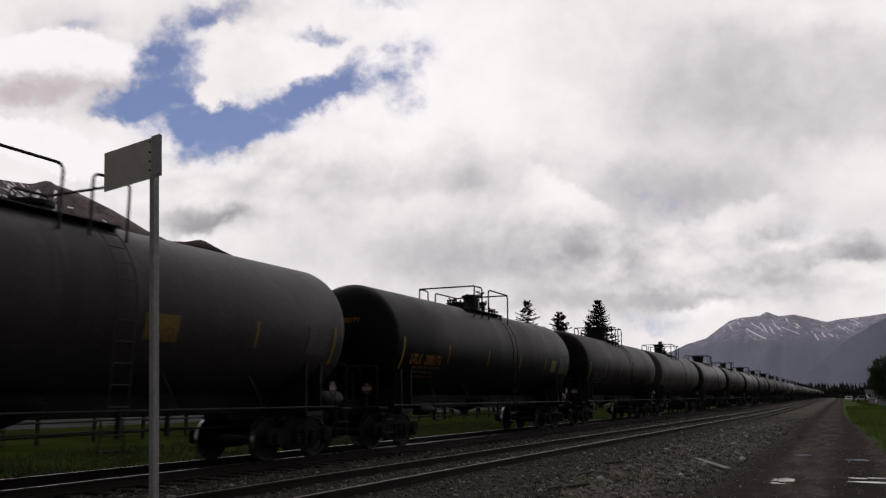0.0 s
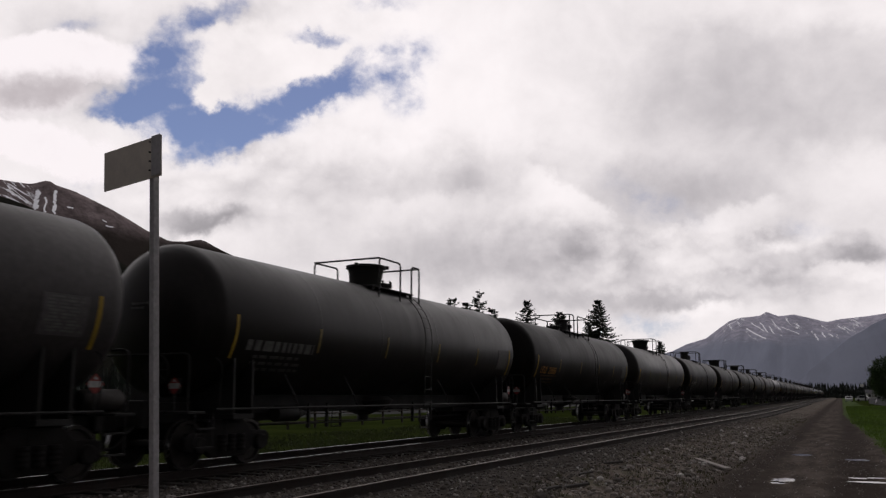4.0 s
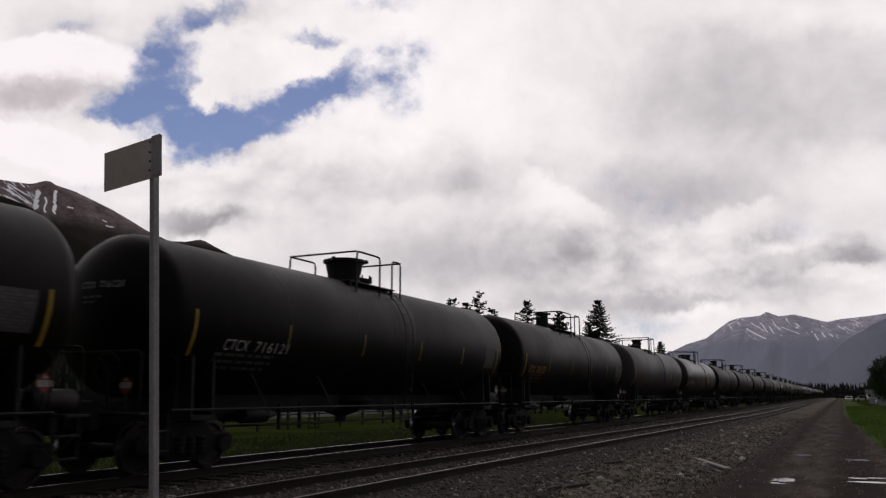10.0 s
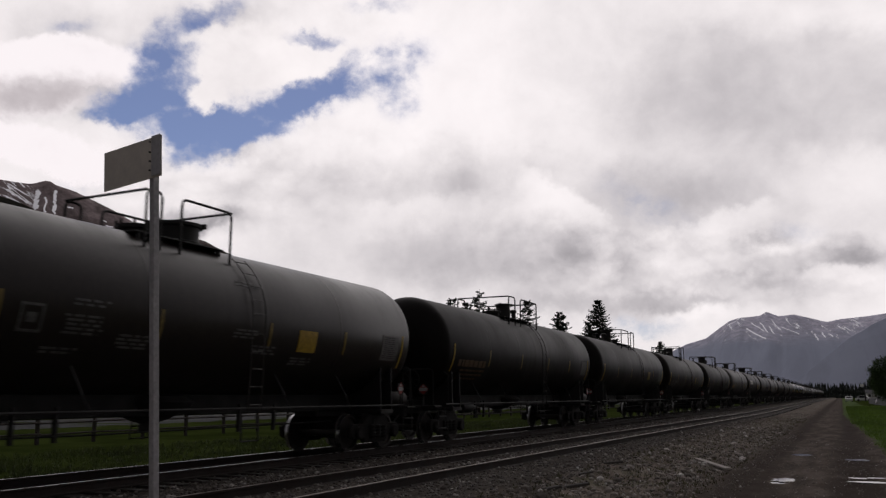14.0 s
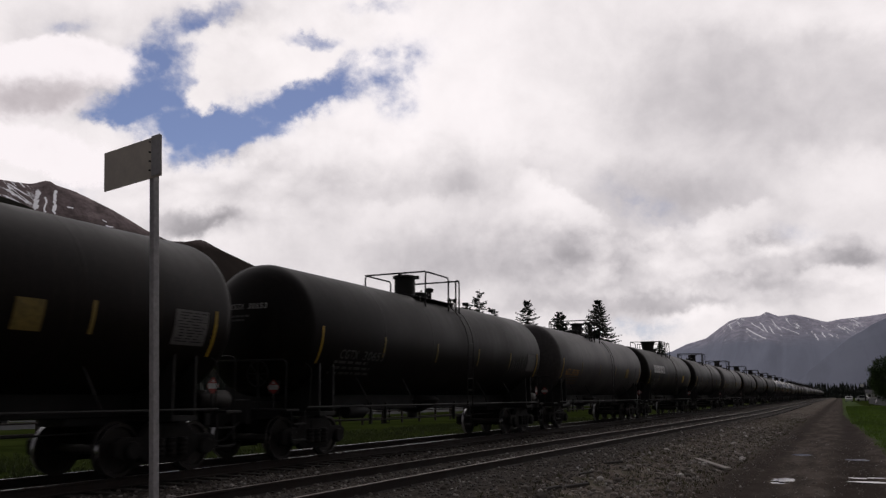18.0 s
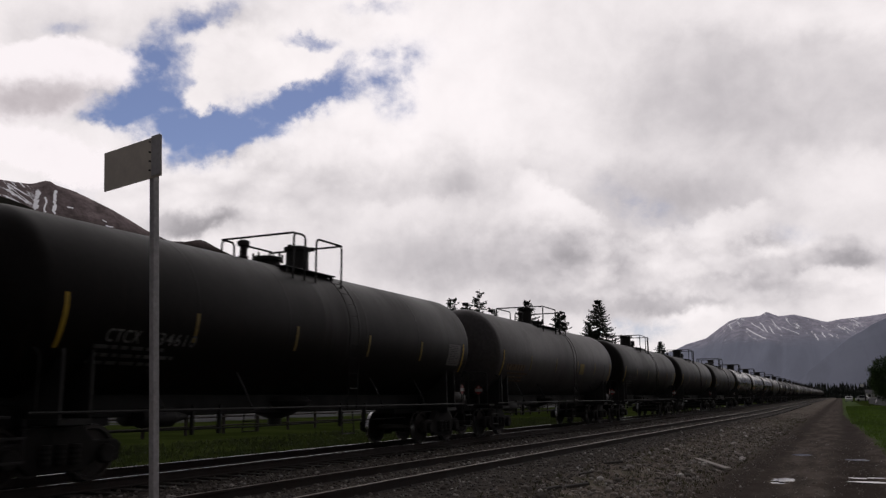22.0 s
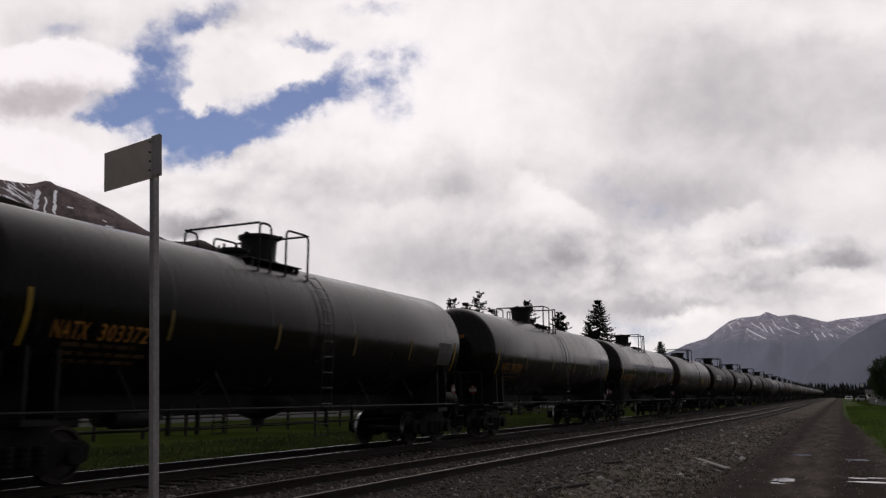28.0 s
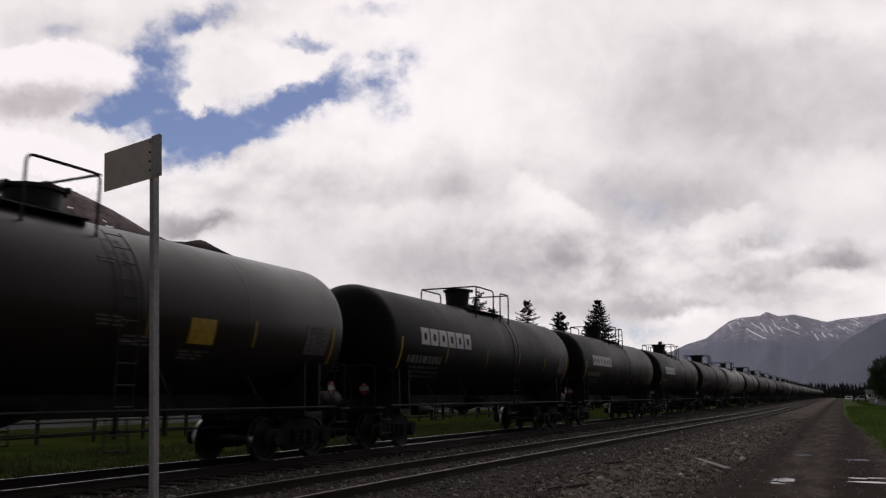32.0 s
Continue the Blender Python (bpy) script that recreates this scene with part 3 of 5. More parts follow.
def wheelset(parent, y):
    """An axle with two wheels, turning as one."""
    ws = hold("wheelset", pose(0, y, 0.457))
    ws.parent = parent
    bm = bmesh.new()
    lathe(bm, [(0.085, -1.06), (0.085, 1.06)], 12, pose(0, 0, 0, 0, 90))
    part("axle", bm, M["wheel"], ws, "", True)
    for s in (-1, 1):
        bm = bmesh.new()
        lathe(bm, [(0.12, 0.66), (0.13, 0.70), (0.36, 0.735), (0.40, 0.69), (0.487, 0.685), (0.485, 0.705), (0.459, 0.722), (0.455, 0.82), (0.395, 0.825), (0.37, 0.775), (0.17, 0.79), (0.13, 0.84), (0.12, 0.845)], 32,
              pose(0, 0, 0, 0, 90 * s))
        for f in bm.faces:
            c = f.calc_center_median()
            if 0.45 < math.hypot(c.y, c.z) < 0.462 and len(f.verts) == 4:
                f.material_index = 1
        part("wheel", bm, [M["wheel"], M["tread"]], ws, "steel wheel with a bright tread", True)
    return ws


def bogie(car, y):
    tk = hold("bogie", pose(0, y, 0))
    tk.parent = car
    for s in (-1, 1):
        bm = bmesh.new()
        out = [(-1.25, 0.60), (-1.12, 0.68), (-0.68, 0.68), (-0.42, 0.92), (0.42, 0.92), (0.68, 0.68), (1.12, 0.68), (1.25, 0.60), (1.22, 0.36), (1.05, 0.30), (0.78, 0.42), (0.48, 0.20), (-0.48, 0.20), (-0.78, 0.42), (-1.05, 0.30), (-1.22, 0.36)]
        a = [bm.verts.new((s * 0.93, u, w)) for u, w in out]
        b = [bm.verts.new((s * 1.09, u, w)) for u, w in out]
        n = len(out)
        bm.faces.new(a), bm.faces.new(b[::-1])
        for k in range(n):
            bm.faces.new((a[k], b[k], b[(k + 1) % n], a[(k + 1) % n]))
        bmesh.ops.recalc_face_normals(bm, faces=bm.faces[:])
        bmesh.ops.bevel(bm, geom=[e for e in bm.edges if abs(e.verts[0].co.x - e.verts[1].co.x) < 0.01], offset=0.025, segments=1, affect="EDGES")
        for u in (-0.27, 0.0, 0.27):
            lathe(bm, [(0.085, 0.32), (0.10, 0.36), (0.085, 0.40), (0.10, 0.44), (0.085, 0.48), (0.10, 0.52), (0.085, 0.56), (0.10, 0.60), (0.085, 0.64)], 10, pose(s * 1.13, u, 0))
        for u in (-0.89, 0.89):
            lathe(bm, [(0.15, 1.04), (0.16, 1.06), (0.16, 1.16), (0.13, 1.19)], 14, pose(0, u, 0.457, 0, 90 * s))
        part("side_frame", bm, M["truck"], tk)
    bm = bmesh.new()
    box(bm, -1.1, 1.1, -0.2, 0.2, 0.50, 0.86, 0.03)
    part("bolster", bm, M["truck"], tk)
    bm = bmesh.new()
    for u in (-0.36, 0.36):
        box(bm, -0.95, 0.95, u - 0.05, u + 0.05, 0.30, 0.42, 0.01)
    part("brake_beam", bm, M["truck"], tk)
    for u in (-0.89, 0.89):
        wheelset(tk, u)


def loop_rail(bm, pts, r=0.022, round_=0.16):
    tube(bm, bend(pts, round_), r, 7)


TOP = Z_T + R_T


# platform: ends of the rails, the hoop nearest the front, the hoop by the ladder; drum: y, foot radius, brim radius, height; lid y; valve y; low box y
FIT = {
    "u_long": dict(rail=(-1.42, 1.69), left=(-1.42, -0.75), right=(-0.16, 1.69), drum=(0.67, 0.30, 0.31, 0.58), lid=-0.55, valve=1.55, ladder=1.0),
    "u_valve": dict(rail=(-1.56, 1.51), left=(-1.56, 0.12), right=(0.72, 1.51), drum=(-0.87, 0.28, 0.30, 0.66), lid=0.42, valve=-1.7, ladder=1.1),
    "wide": dict(rail=(-1.11, 1.03), left=(-1.11, -0.35), right=(0.24, 1.03), drum=(-0.48, 0.46, 0.58, 0.66), lid=0.62, valve=None, ladder=0.9),
    "cone": dict(rail=(-1.0, 1.34), left=(-1.0, 0.19), right=(0.86, 1.34), drum=(0.05, 0.42, 0.55, 0.62), lid=0.85, valve=None, ladder=0.9),
    "drum_left": dict(rail=(-1.19, 1.24), left=(-1.19, 0.42), right=(0.98, 1.24), drum=(-0.55, 0.33, 0.35, 0.64), lid=0.35, valve=0.95, ladder=0.9),
    "drum_mid": dict(rail=(-1.32, 0.45), left=(-1.32, -1.0), right=(-0.48, 0.45), drum=(0.02, 0.27, 0.30, 0.60), lid=-0.85, valve=0.42, ladder=0.9),
    "low_drum": dict(rail=(-1.37, 0.92), left=(-1.37, -1.0), right=(-0.49, 0.92), drum=(0.47, 0.46, 0.50, 0.42), lid=-0.62, valve=None, ladder=1.25),
    "boxed": dict(rail=(-0.9, 1.11), left=(-0.9, -0.45), right=(0.0, 1.11), drum=(0.70, 0.29, 0.31, 0.62), lid=-0.48, valve=-1.5, ladder=0.9),
    "flared": dict(rail=(-1.14, 1.89), left=(-1.14, 0.42), right=(1.07, 1.89), drum=(-0.40, 0.38, 0.47, 0.66), lid=0.84, valve=None, ladder=1.2),
    "brim_mid": dict(rail=(-1.5, 0.3), left=(-1.5, -1.1), right=(-0.55, 0.3), drum=(-0.2, 0.40, 0.45, 0.64), lid=-1.05, valve=None, ladder=0.43),
    "brimmed": dict(rail=(-1.06, 0.55), left=(-1.06, -0.30), right=(0.22, 0.55), drum=(-0.92, 0.38, 0.44, 0.64), lid=-0.05, valve=None, ladder=0.45),
}


def fittings(car, style):
    """The platform over the manway with its housing and hand rails."""
    s_ = FIT[style]
    (y0, y1), w = s_["rail"], 1.05
    zf = TOP - 0.10
    rail_z = TOP + 0.64
    zb = Z_T + math.sqrt(R_T ** 2 - w ** 2)             # where the posts meet the tank
    for s in (-1, 1):                                   # walkway gratings beside the manway
        bm = bmesh.new()
        x0, x1 = sorted((s * 0.46, s * 0.86))
        box(bm, x0, x1, y0 - 0.04, y1 + 0.04, zf - 0.03, zf, 0.008)
        part("walkway", bm, M["frame"], car)
        for yy in (y0 + 0.08, y1 - 0.08):               # brackets down to the tank
            bm = bmesh.new()
            box(bm, s * 0.80 - 0.04, s * 0.80 + 0.04, yy - 0.04, yy + 0.04, Z_T + math.sqrt(R_T ** 2 - 0.84 ** 2) - 0.02, zf - 0.02, 0.008)
            part("bracket", bm, M["frame"], car)
        for nm, (a, b) in (("side_rail", s_["left"]), ("ladder_rail", s_["right"])):
            bm = bmesh.new()
            xx = s * w
            loop_rail(bm, [(xx, a, zb - 0.04), (xx, a, rail_z), (xx, b, rail_z), (xx, b, zb - 0.04)], 0.026, 0.14)
            part(nm, bm, M["frame"], car)
    for yy in (y0, y1):                                 # rails across the ends
        bm = bmesh.new()
        tube(bm, [(-w, yy, rail_z), (w, yy, rail_z)], 0.026, 7)
        part("end_rail", bm, M["frame"], car)
    dy, r0, r1, hh = s_["drum"]
    bm = bmesh.new()
    lathe(bm, [(r0 + 0.05, -0.10), (r0 + 0.05, 0.03), (r0, 0.05), (r1 - 0.03, hh - 0.09), (r1 + 0.03, hh - 0.08), (r1 + 0.03, hh - 0.01), (r1 * 0.8, hh + 0.02), (0, hh + 0.03)], 28, pose(0, dy, TOP))
    for k in range(3):                                  # hinge and latches on the brim
        a = 2 * math.pi * k / 3 + 0.6
        box(bm, -0.05, 0.05, -0.04, 0.04, -0.05, 0.05, 0.008, pose((r1 + 0.05) * math.cos(a), dy + (r1 + 0.05) * math.sin(a), TOP + hh - 0.03))
    part("valve_housing", bm, M["frame"], car, "black steel valve housing", True)
    bm = bmesh.new()
    ly = s_["lid"]
    lathe(bm, [(0.30, -0.06), (0.30, 0.10), (0.36, 0.11), (0.36, 0.18), (0.2, 0.22), (0, 0.23)], 24, pose(0, ly, TOP))
    lid = part("manway", bm, M["frame"], car, "bolted manway lid", True)
    for k in range(8):
        a = 2 * math.pi * k / 8
        bm = bmesh.new()
        lathe(bm, [(0.03, 0.08), (0.03, 0.25), (0.015, 0.28)], 6, pose(0.34 * math.cos(a), ly + 0.34 * math.sin(a), TOP))
        part("bolt", bm, M["frame"], lid)
    if s_["valve"] is not None:
        bm = bmesh.new()
        lathe(bm, [(0.12, -0.08), (0.12, 0.06), (0.08, 0.08), (0.08, 0.28), (0.14, 0.30), (0.14, 0.40), (0.06, 0.44), (0, 0.45)], 14, pose(0.1, s_["valve"], TOP))
        part("relief_valve", bm, M["frame"], car, "", True)


def side_ladder(car, s, y):
    """A ladder that follows the tank's side from the platform down to the sill."""
    bm = bmesh.new()
    for e in (-0.2, 0.2):
        pts = []
        for i in range(15):
            a = radians(52 - 60 * i / 14)
            pts.append((s * (R_T + 0.07) * math.cos(a), y + e, Z_T + (R_T + 0.07) * math.sin(a)))
        pts += [(s * (R_T + 0.06), y + e, 2.2), (s * (R_T + 0.02), y + e, 1.05)]
        tube(bm, pts, 0.011, 6)
    ladder = part("ladder", bm, M["sill"], car, "thin steel ladder up the tank's side")
    rungs = [(R_T + 0.07, radians(q)) for q in (48, 36, 25, 14, 4)]
    spots = [(r * math.cos(q), Z_T + r * math.sin(q)) for r, q in rungs] + [(R_T + 0.05, z) for z in (2.6, 2.25, 1.9, 1.55, 1.2)]
    for x, z in spots:
        bm = bmesh.new()
        tube(bm, [(s * x, y + e, z) for e in (-0.2, 0.2)], 0.010, 6)
        part("rung", bm, M["sill"], ladder)
    bm = bmesh.new()
    for e in (-0.22, 0.22):
        tube(bm, [(s * 1.44, y + e, 1.02), (s * 1.47, y + e * 1.2, 0.48)], 0.016, 6)
    for z in (0.75, 0.5):
        tube(bm, [(s * 1.46, y - 0.25, z), (s * 1.46, y + 0.25, z)], 0.016, 6)
    part("step", bm, M["frame"], car)


def plate(bm, c, way):
    """A red diamond with a white band across its middle and a white tip; way: the direction to its right."""
    c, w, up = Vector(c), Vector(way), Vector((0, 0, 1))
    out = w.cross(up)
    for pts, mi, off in (((0, -0.17), (0.17, 0), (0, 0.17), (-0.17, 0)), 1, 0.0), (((-0.13, -0.05), (0.13, -0.05), (0.13, 0.05), (-0.13, 0.05)), 2, 0.004), (((-0.045, 0.075), (0.045, 0.075), (0, 0.13)), 2, 0.004):
        vs = [bm.verts.new(c + w * a + up * b + out * off) for a, b in pts]
        bm.faces.new(vs).material_index = mi


def tank_car(style):
    car = hold("tank_car")
    part("tank", tank_mesh(), M["black"], car, "", True)
    bm = bmesh.new()                                   # centre sill under the belly
    box(bm, -0.40, 0.40, -6.6, 6.6, 1.00, 1.42, 0.02)
    part("centre_sill", bm, M["sill"], car)
    for e in (-1, 1):                                  # stub sills, bolsters and cradles
        bm = bmesh.new()
        box(bm, -0.34, 0.34, min(e * 5.2, e * 8.55), max(e * 5.2, e * 8.55), 0.86, 1.25, 0.02)
        box(bm, -0.5, 0.5, min(e * 8.40, e * 8.58), max(e * 8.40, e * 8.58), 0.78, 1.30, 0.02)
        part("stub_sill", bm, M["frame"], car)
        bm = bmesh.new()
        yb = e * 6.84
        ring = []
        for k in range(13):
            a = radians(-150 + 120 * k / 12)
            ring.append((math.cos(a) * (R_T + 0.015), Z_T + math.sin(a) * (R_T + 0.015)))
        for yy in (yb - 0.28, yb + 0.28):
            top = [bm.verts.new((x, yy, z)) for x, z in ring]
            low = [bm.verts.new((x * 1.02, yy, 1.02)) for x, z in ring]
            for k in range(12):
                bm.faces.new((top[k], top[k + 1], low[k + 1], low[k]))
            t2 = [bm.verts.new((x, yy + 0.05, z)) for x, z in ring]
            l2 = [bm.verts.new((x * 1.02, yy + 0.05, 1.02)) for x, z in ring]
            for k in range(12):
                bm.faces.new((t2[k + 1], t2[k], l2[k], l2[k + 1]))
                bm.faces.new((low[k], low[k + 1], l2[k + 1], l2[k]))
            for k in (0, 12):
                bm.faces.new((top[k], low[k], l2[k], t2[k]))
        box(bm, -1.4, 1.4, yb - 0.3, yb + 0.34, 0.93, 1.03, 0.01)
        part("bolster_cradle", bm, M["frame"], car)
        bm = bmesh.new()                               # coupler
        box(bm, -0.09, 0.09, min(e * 8.5, e * 8.85), max(e * 8.5, e * 8.85), 0.80, 1.0, 0.02)
        box(bm, -0.16, 0.12, min(e * 8.78, e * 9.03), max(e * 8.78, e * 9.03), 0.72, 1.06, 0.04)
        part("coupler", bm, M["truck"], car)
        bm = bmesh.new()                               # air hose
        tube(bm, bend([(0.3, e * 8.5, 0.85), (0.32, e * 8.75, 0.72), (0.2, e * 8.9, 0.45), (0.05, e * 9.03, 0.42)], 0.15), 0.025, 7)
        part("air_hose", bm, M["frame"], car)
        bm = bmesh.new()                               # end platform
        box(bm, -1.42, 1.42, min(e * 7.95, e * 8.4), max(e * 7.95, e * 8.4), 1.05, 1.10, 0.01)
        part("end_platform", bm, M["frame"], car)
        bm = bmesh.new()                               # hand rail across the end
        loop_rail(bm, [(-1.3, e * 8.3, 1.08), (-1.3, e * 8.3, 2.15), (1.3, e * 8.3, 2.15), (1.3, e * 8.3, 1.08)])
        part("end_rail", bm, M["sill"], car)
        for s in (-1, 1):                              # corner steps
            bm = bmesh.new()
            for u in (7.72, 8.2):
                tube(bm, [(s * 1.40, e * u, 1.06), (s * 1.42, e * u, 0.42)], 0.016, 6)
            for z in (0.78, 0.44):
                box(bm, s * 1.42 - 0.05, s * 1.42 + 0.05, min(e * 7.72, e * 8.2), max(e * 7.72, e * 8.2), z - 0.015, z + 0.015)
            part("corner_step", bm, M["frame"], car)
            bm = bmesh.new()
            tube(bm, bend([(s * 1.44, e * 7.6, 1.1), (s * 1.46, e * 7.6, 2.0), (s * 1.2, e * 7.6, 2.15)], 0.1), 0.014, 6)
            part("grab_iron", bm, M["sill"], car)
    for s in (-1, 1):                                  # running rail along the side, with slanting stays
        bm = bmesh.new()
        tube(bm, [(s * 1.44, -7.7, 1.13), (s * 1.44, 7.7, 1.13)], 0.024, 8)
        part("running_rail", bm, M["frame"], car, "long thin hand rail at sill height")
        for u in (-5.0, -2.6, 2.6, 5.0):
            bm = bmesh.new()
            tube(bm, bend([(s * 1.44, u, 1.06), (s * 1.42, u - 0.16, 1.36), (s * 1.16, u - 0.22, 1.84)], 0.1), 0.016, 6)
            part("stay", bm, M["frame"], car)
        side_ladder(car, s, FIT[style]["ladder"])
    bm = bmesh.new()                                   # bottom outlet with its skid
    lathe(bm, [(0.10, 0.70), (0.16, 0.72), (0.16, 0.86), (0.34, 0.92), (0.74, 1.10), (0.84, 1.26), (0.70, 1.37), (0.0, 1.40)], 24)
    box(bm, -0.06, 0.06, -0.55, 0.55, 0.98, 1.06, 0.01)
    part("bottom_outlet", bm, M["frame"], car, "", True)
    bm = bmesh.new()                                   # brake cylinder and rods under the tank
    lathe(bm, [(0.16, -0.45), (0.18, -0.42), (0.18, 0.35), (0.12, 0.42), (0.05, 0.75)], 16, pose(0.55, -4.3, 0.98, -90))
    part("brake_cylinder", bm, M["frame"], car, "", True)
    bm = bmesh.new()
    tube(bm, [(0.3, -6.0, 0.75), (0.45, -1.6, 0.72), (0.25, 6.0, 0.74)], 0.02, 6)
    for u in (-3.2, -2.4, 2.2, 3.4):
        box(bm, 0.36, 0.44, u - 0.03, u + 0.03, 0.62, 1.2)
    part("brake_rigging", bm, M["frame"], car)
    bm = bmesh.new()                                   # air tank
    lathe(bm, [(0.0, -0.5), (0.15, -0.46), (0.19, -0.38), (0.19, 0.38), (0.15, 0.46), (0, 0.5)], 16, pose(-0.6, -3.6, 0.98, -90))
    part("air_reservoir", bm, M["frame"], car, "", True)
    bm = bmesh.new()                                   # brake wheel at one end
    tube(bm, [(0.62 + 0.28 * math.cos(2 * math.pi * k / 20), -8.42, 1.85 + 0.28 * math.sin(2 * math.pi * k / 20)) for k in range(20)], 0.016, 6, True)
    for k in range(4):
        a = math.pi / 4 * k
        tube(bm, [(0.62 + 0.28 * math.cos(a), -8.42, 1.85 + 0.28 * math.sin(a)), (0.62 - 0.28 * math.cos(a), -8.42, 1.85 - 0.28 * math.sin(a))], 0.012, 5)
    tube(bm, [(0.62, -8.42, 1.85), (0.62, -8.35, 1.1)], 0.03, 6)
    part("brake_wheel", bm, M["sill"], car)
    for spot, way in (((1.452, 7.5, 1.56), (0, 1, 0)), ((1.0, -8.342, 1.56), (1, 0, 0))):      # hazard placards: on the side near the rear, across the front end
        back = Vector(way).cross(Vector((0, 0, 1))) * 0.012
        x, y = spot[0] - back.x, spot[1] - back.y
        bm = bmesh.new()
        wx, wy = 0.14 * abs(way[0]) + 0.004, 0.14 * abs(way[1]) + 0.004
        box(bm, x - wx, x + wx, y - wy, y + wy, 1.42, 1.70)
        plate(bm, spot, way)
        tube(bm, [(x, y, 1.06), (x, y, 1.43)], 0.02, 6)
        part("placard", bm, [M["frame"], M["red"], M["mid_white"]], car, "red and white diamond placard on a short post")
    bm = bmesh.new()                                   # air vessel on the rear platform
    lathe(bm, [(0.0, -0.46), (0.14, -0.43), (0.19, -0.36), (0.19, 0.36), (0.14, 0.43), (0, 0.46)], 16, pose(0.98, 8.02, 1.30, -90))
    for u in (7.78, 8.26):
        box(bm, 0.92, 1.04, u - 0.03, u + 0.03, 1.08, 1.2)
    part("air_vessel", bm, M["wheel"], car, "dusty dark brown air vessel", True)
    for u in (-7.27, -4.4, -1.3, 1.75, 4.6, 7.42):     # reflecting strips
        bm = bmesh.new()
        big = abs(u) > 7
        tank_patch(bm, u - 0.035, u + 0.035, -0.82 if big else -0.56, 0.06 if big else -0.02)
        part("reflector_strip", bm, M["yellow"] if u in (-7.27, 7.42) else M["worn_yellow"], car, "yellow reflecting strip")
    fittings(car, style)
    bogie(car, -6.84)
    bogie(car, 6.84)
    return car


FIRST, NEAR, LAST = -10, 30, 72
SLACK = {-8: 0.12, -7: 0.14, -6: 0.5, -5: 0.15, -3: -0.16, -2: -0.12, -1: -0.08, 0: 0.41, 1: 0.13, 2: -0.34, 3: 0.03, 4: 0.14, 6: -0.21, 7: -0.4, 8: -0.21, 9: -0.15,
         10: -0.47, 11: -0.33, 12: -0.24, 13: -0.2, 14: -0.1, 16: 0.22, 17: 0.47, 18: 0.43, 19: 0.35, 20: 0.3}
# car: fittings, paint, mark, colour of the mark
CAST = {
    -10: ("wide", "matte", "", ""), -9: ("u_long", "black", "", ""), -8: ("u_valve", "grey", "", ""), -7: ("u_long", "matte", "UTLX 200171", "orange"), -6: ("wide", "brown", "CTCX 716120", "dim_white"),
    -5: ("u_valve", "grey", "-", "orange"), -4: ("cone", "black", "-", "dim_white"), -3: ("u_long", "matte", "UTLX 20886", "orange"), -2: ("cone", "black", "CGTX 31250", "dim_white"),
    -1: ("drum_left", "matte", "NATX 300901", "mid_white"), 0: ("wide", "brown", "CTCX 715429", "dim_white"), 1: ("cone", "matte", "CTCX 716121", "mid_white"), 2: ("u_valve", "matte", "UTLX 200325", "orange"),
    3: ("drum_mid", "grey", "-", "orange"), 4: ("low_drum", "umber", "CTCX 719147", "white"), 5: ("u_long", "matte", "-", "orange"), 6: ("u_valve", "matte", "", ""),
    7: ("boxed", "brown", "CTCX 734654", "dim_white"), 8: ("drum_left", "matte", "CGTX 30653", "dim_white"), 9: ("drum_mid", "grey", "NATX 301825", "orange"), 10: ("flared", "matte", "PROX 45794", "dim_white"),
    11: ("boxed", "matte", "CTCX 734610", "dim_white"), 12: ("u_valve", "grey", "-", "orange"), 13: ("drum_left", "matte", "CGTX 30656", "dim_white"), 14: ("drum_left", "matte", "CGTX 30654", "dim_white"),
    15: ("u_long", "matte", "-", "dim_white"), 16: ("brim_mid", "gloss", "NATX 303372", "orange"), 17: ("brimmed", "gloss", "NATX 303350", "orange"), 18: ("brimmed", "gloss", "NATX 303218", "orange"),
    19: ("low_drum", "umber", "CTCX 719227", "white"), 20: ("flared", "matte", "-", "dim_white"), 21: ("flared", "matte", "-", "dim_white"), 22: ("flared", "matte", "-", "dim_white"),
    23: ("wide", "brown", "-", "dim_white"), 24: ("u_long", "pale", "-", "orange"),
}
LOGO = (10, 20, 21, 22)
SIDE_LABEL = {-8: (1.6, 2.4), -7: (5.3, 5.9), 3: (3.0, 3.7), 4: (2.75, 3.42), 6: (3.0, 3.6), 7: (3.2, 3.7), 9: (4.0, 4.5), 10: (4.1, 4.7), 12: (2.1, 2.8), 19: (2.75, 3.42)}
REST = (("cone", "black"), ("u_valve", "matte"), ("wide", "grey"), ("drum_left", "brown"), ("u_long", "matte"), ("low_drum", "black"), ("drum_mid", "grey"), ("boxed", "matte"))
for k in range(25, LAST + 1):
    CAST[k] = (*REST[(k * 3 + k // 5) % 8], "", "")


def letter_mesh(text, slant):
    cu = bpy.data.curves.new("lettering", "FONT")
    cu.body, cu.shear, cu.space_character, cu.offset = text, slant, 1.15, 0.012
    ob = bpy.data.objects.new("lettering", cu)
    scene.collection.objects.link(ob)
    bpy.context.view_layer.update()
    me = bpy.data.meshes.new_from_object(ob.evaluated_get(bpy.context.evaluated_depsgraph_get()))
    bpy.data.objects.remove(ob)
    me.name = "lettering"
    xs = [v.co.x for v in me.vertices]
    ys = [v.co.y for v in me.vertices]
    for v in me.vertices:
        v.co = ((v.co.x - min(xs)) / (max(xs) - min(xs)), (v.co.y - min(ys)) / (max(ys) - min(ys)), 0)
    return me


LETTERS = {w: letter_mesh(w, 0.12) for c in CAST.values() for w in c[2].split() if len(c[2]) > 1}


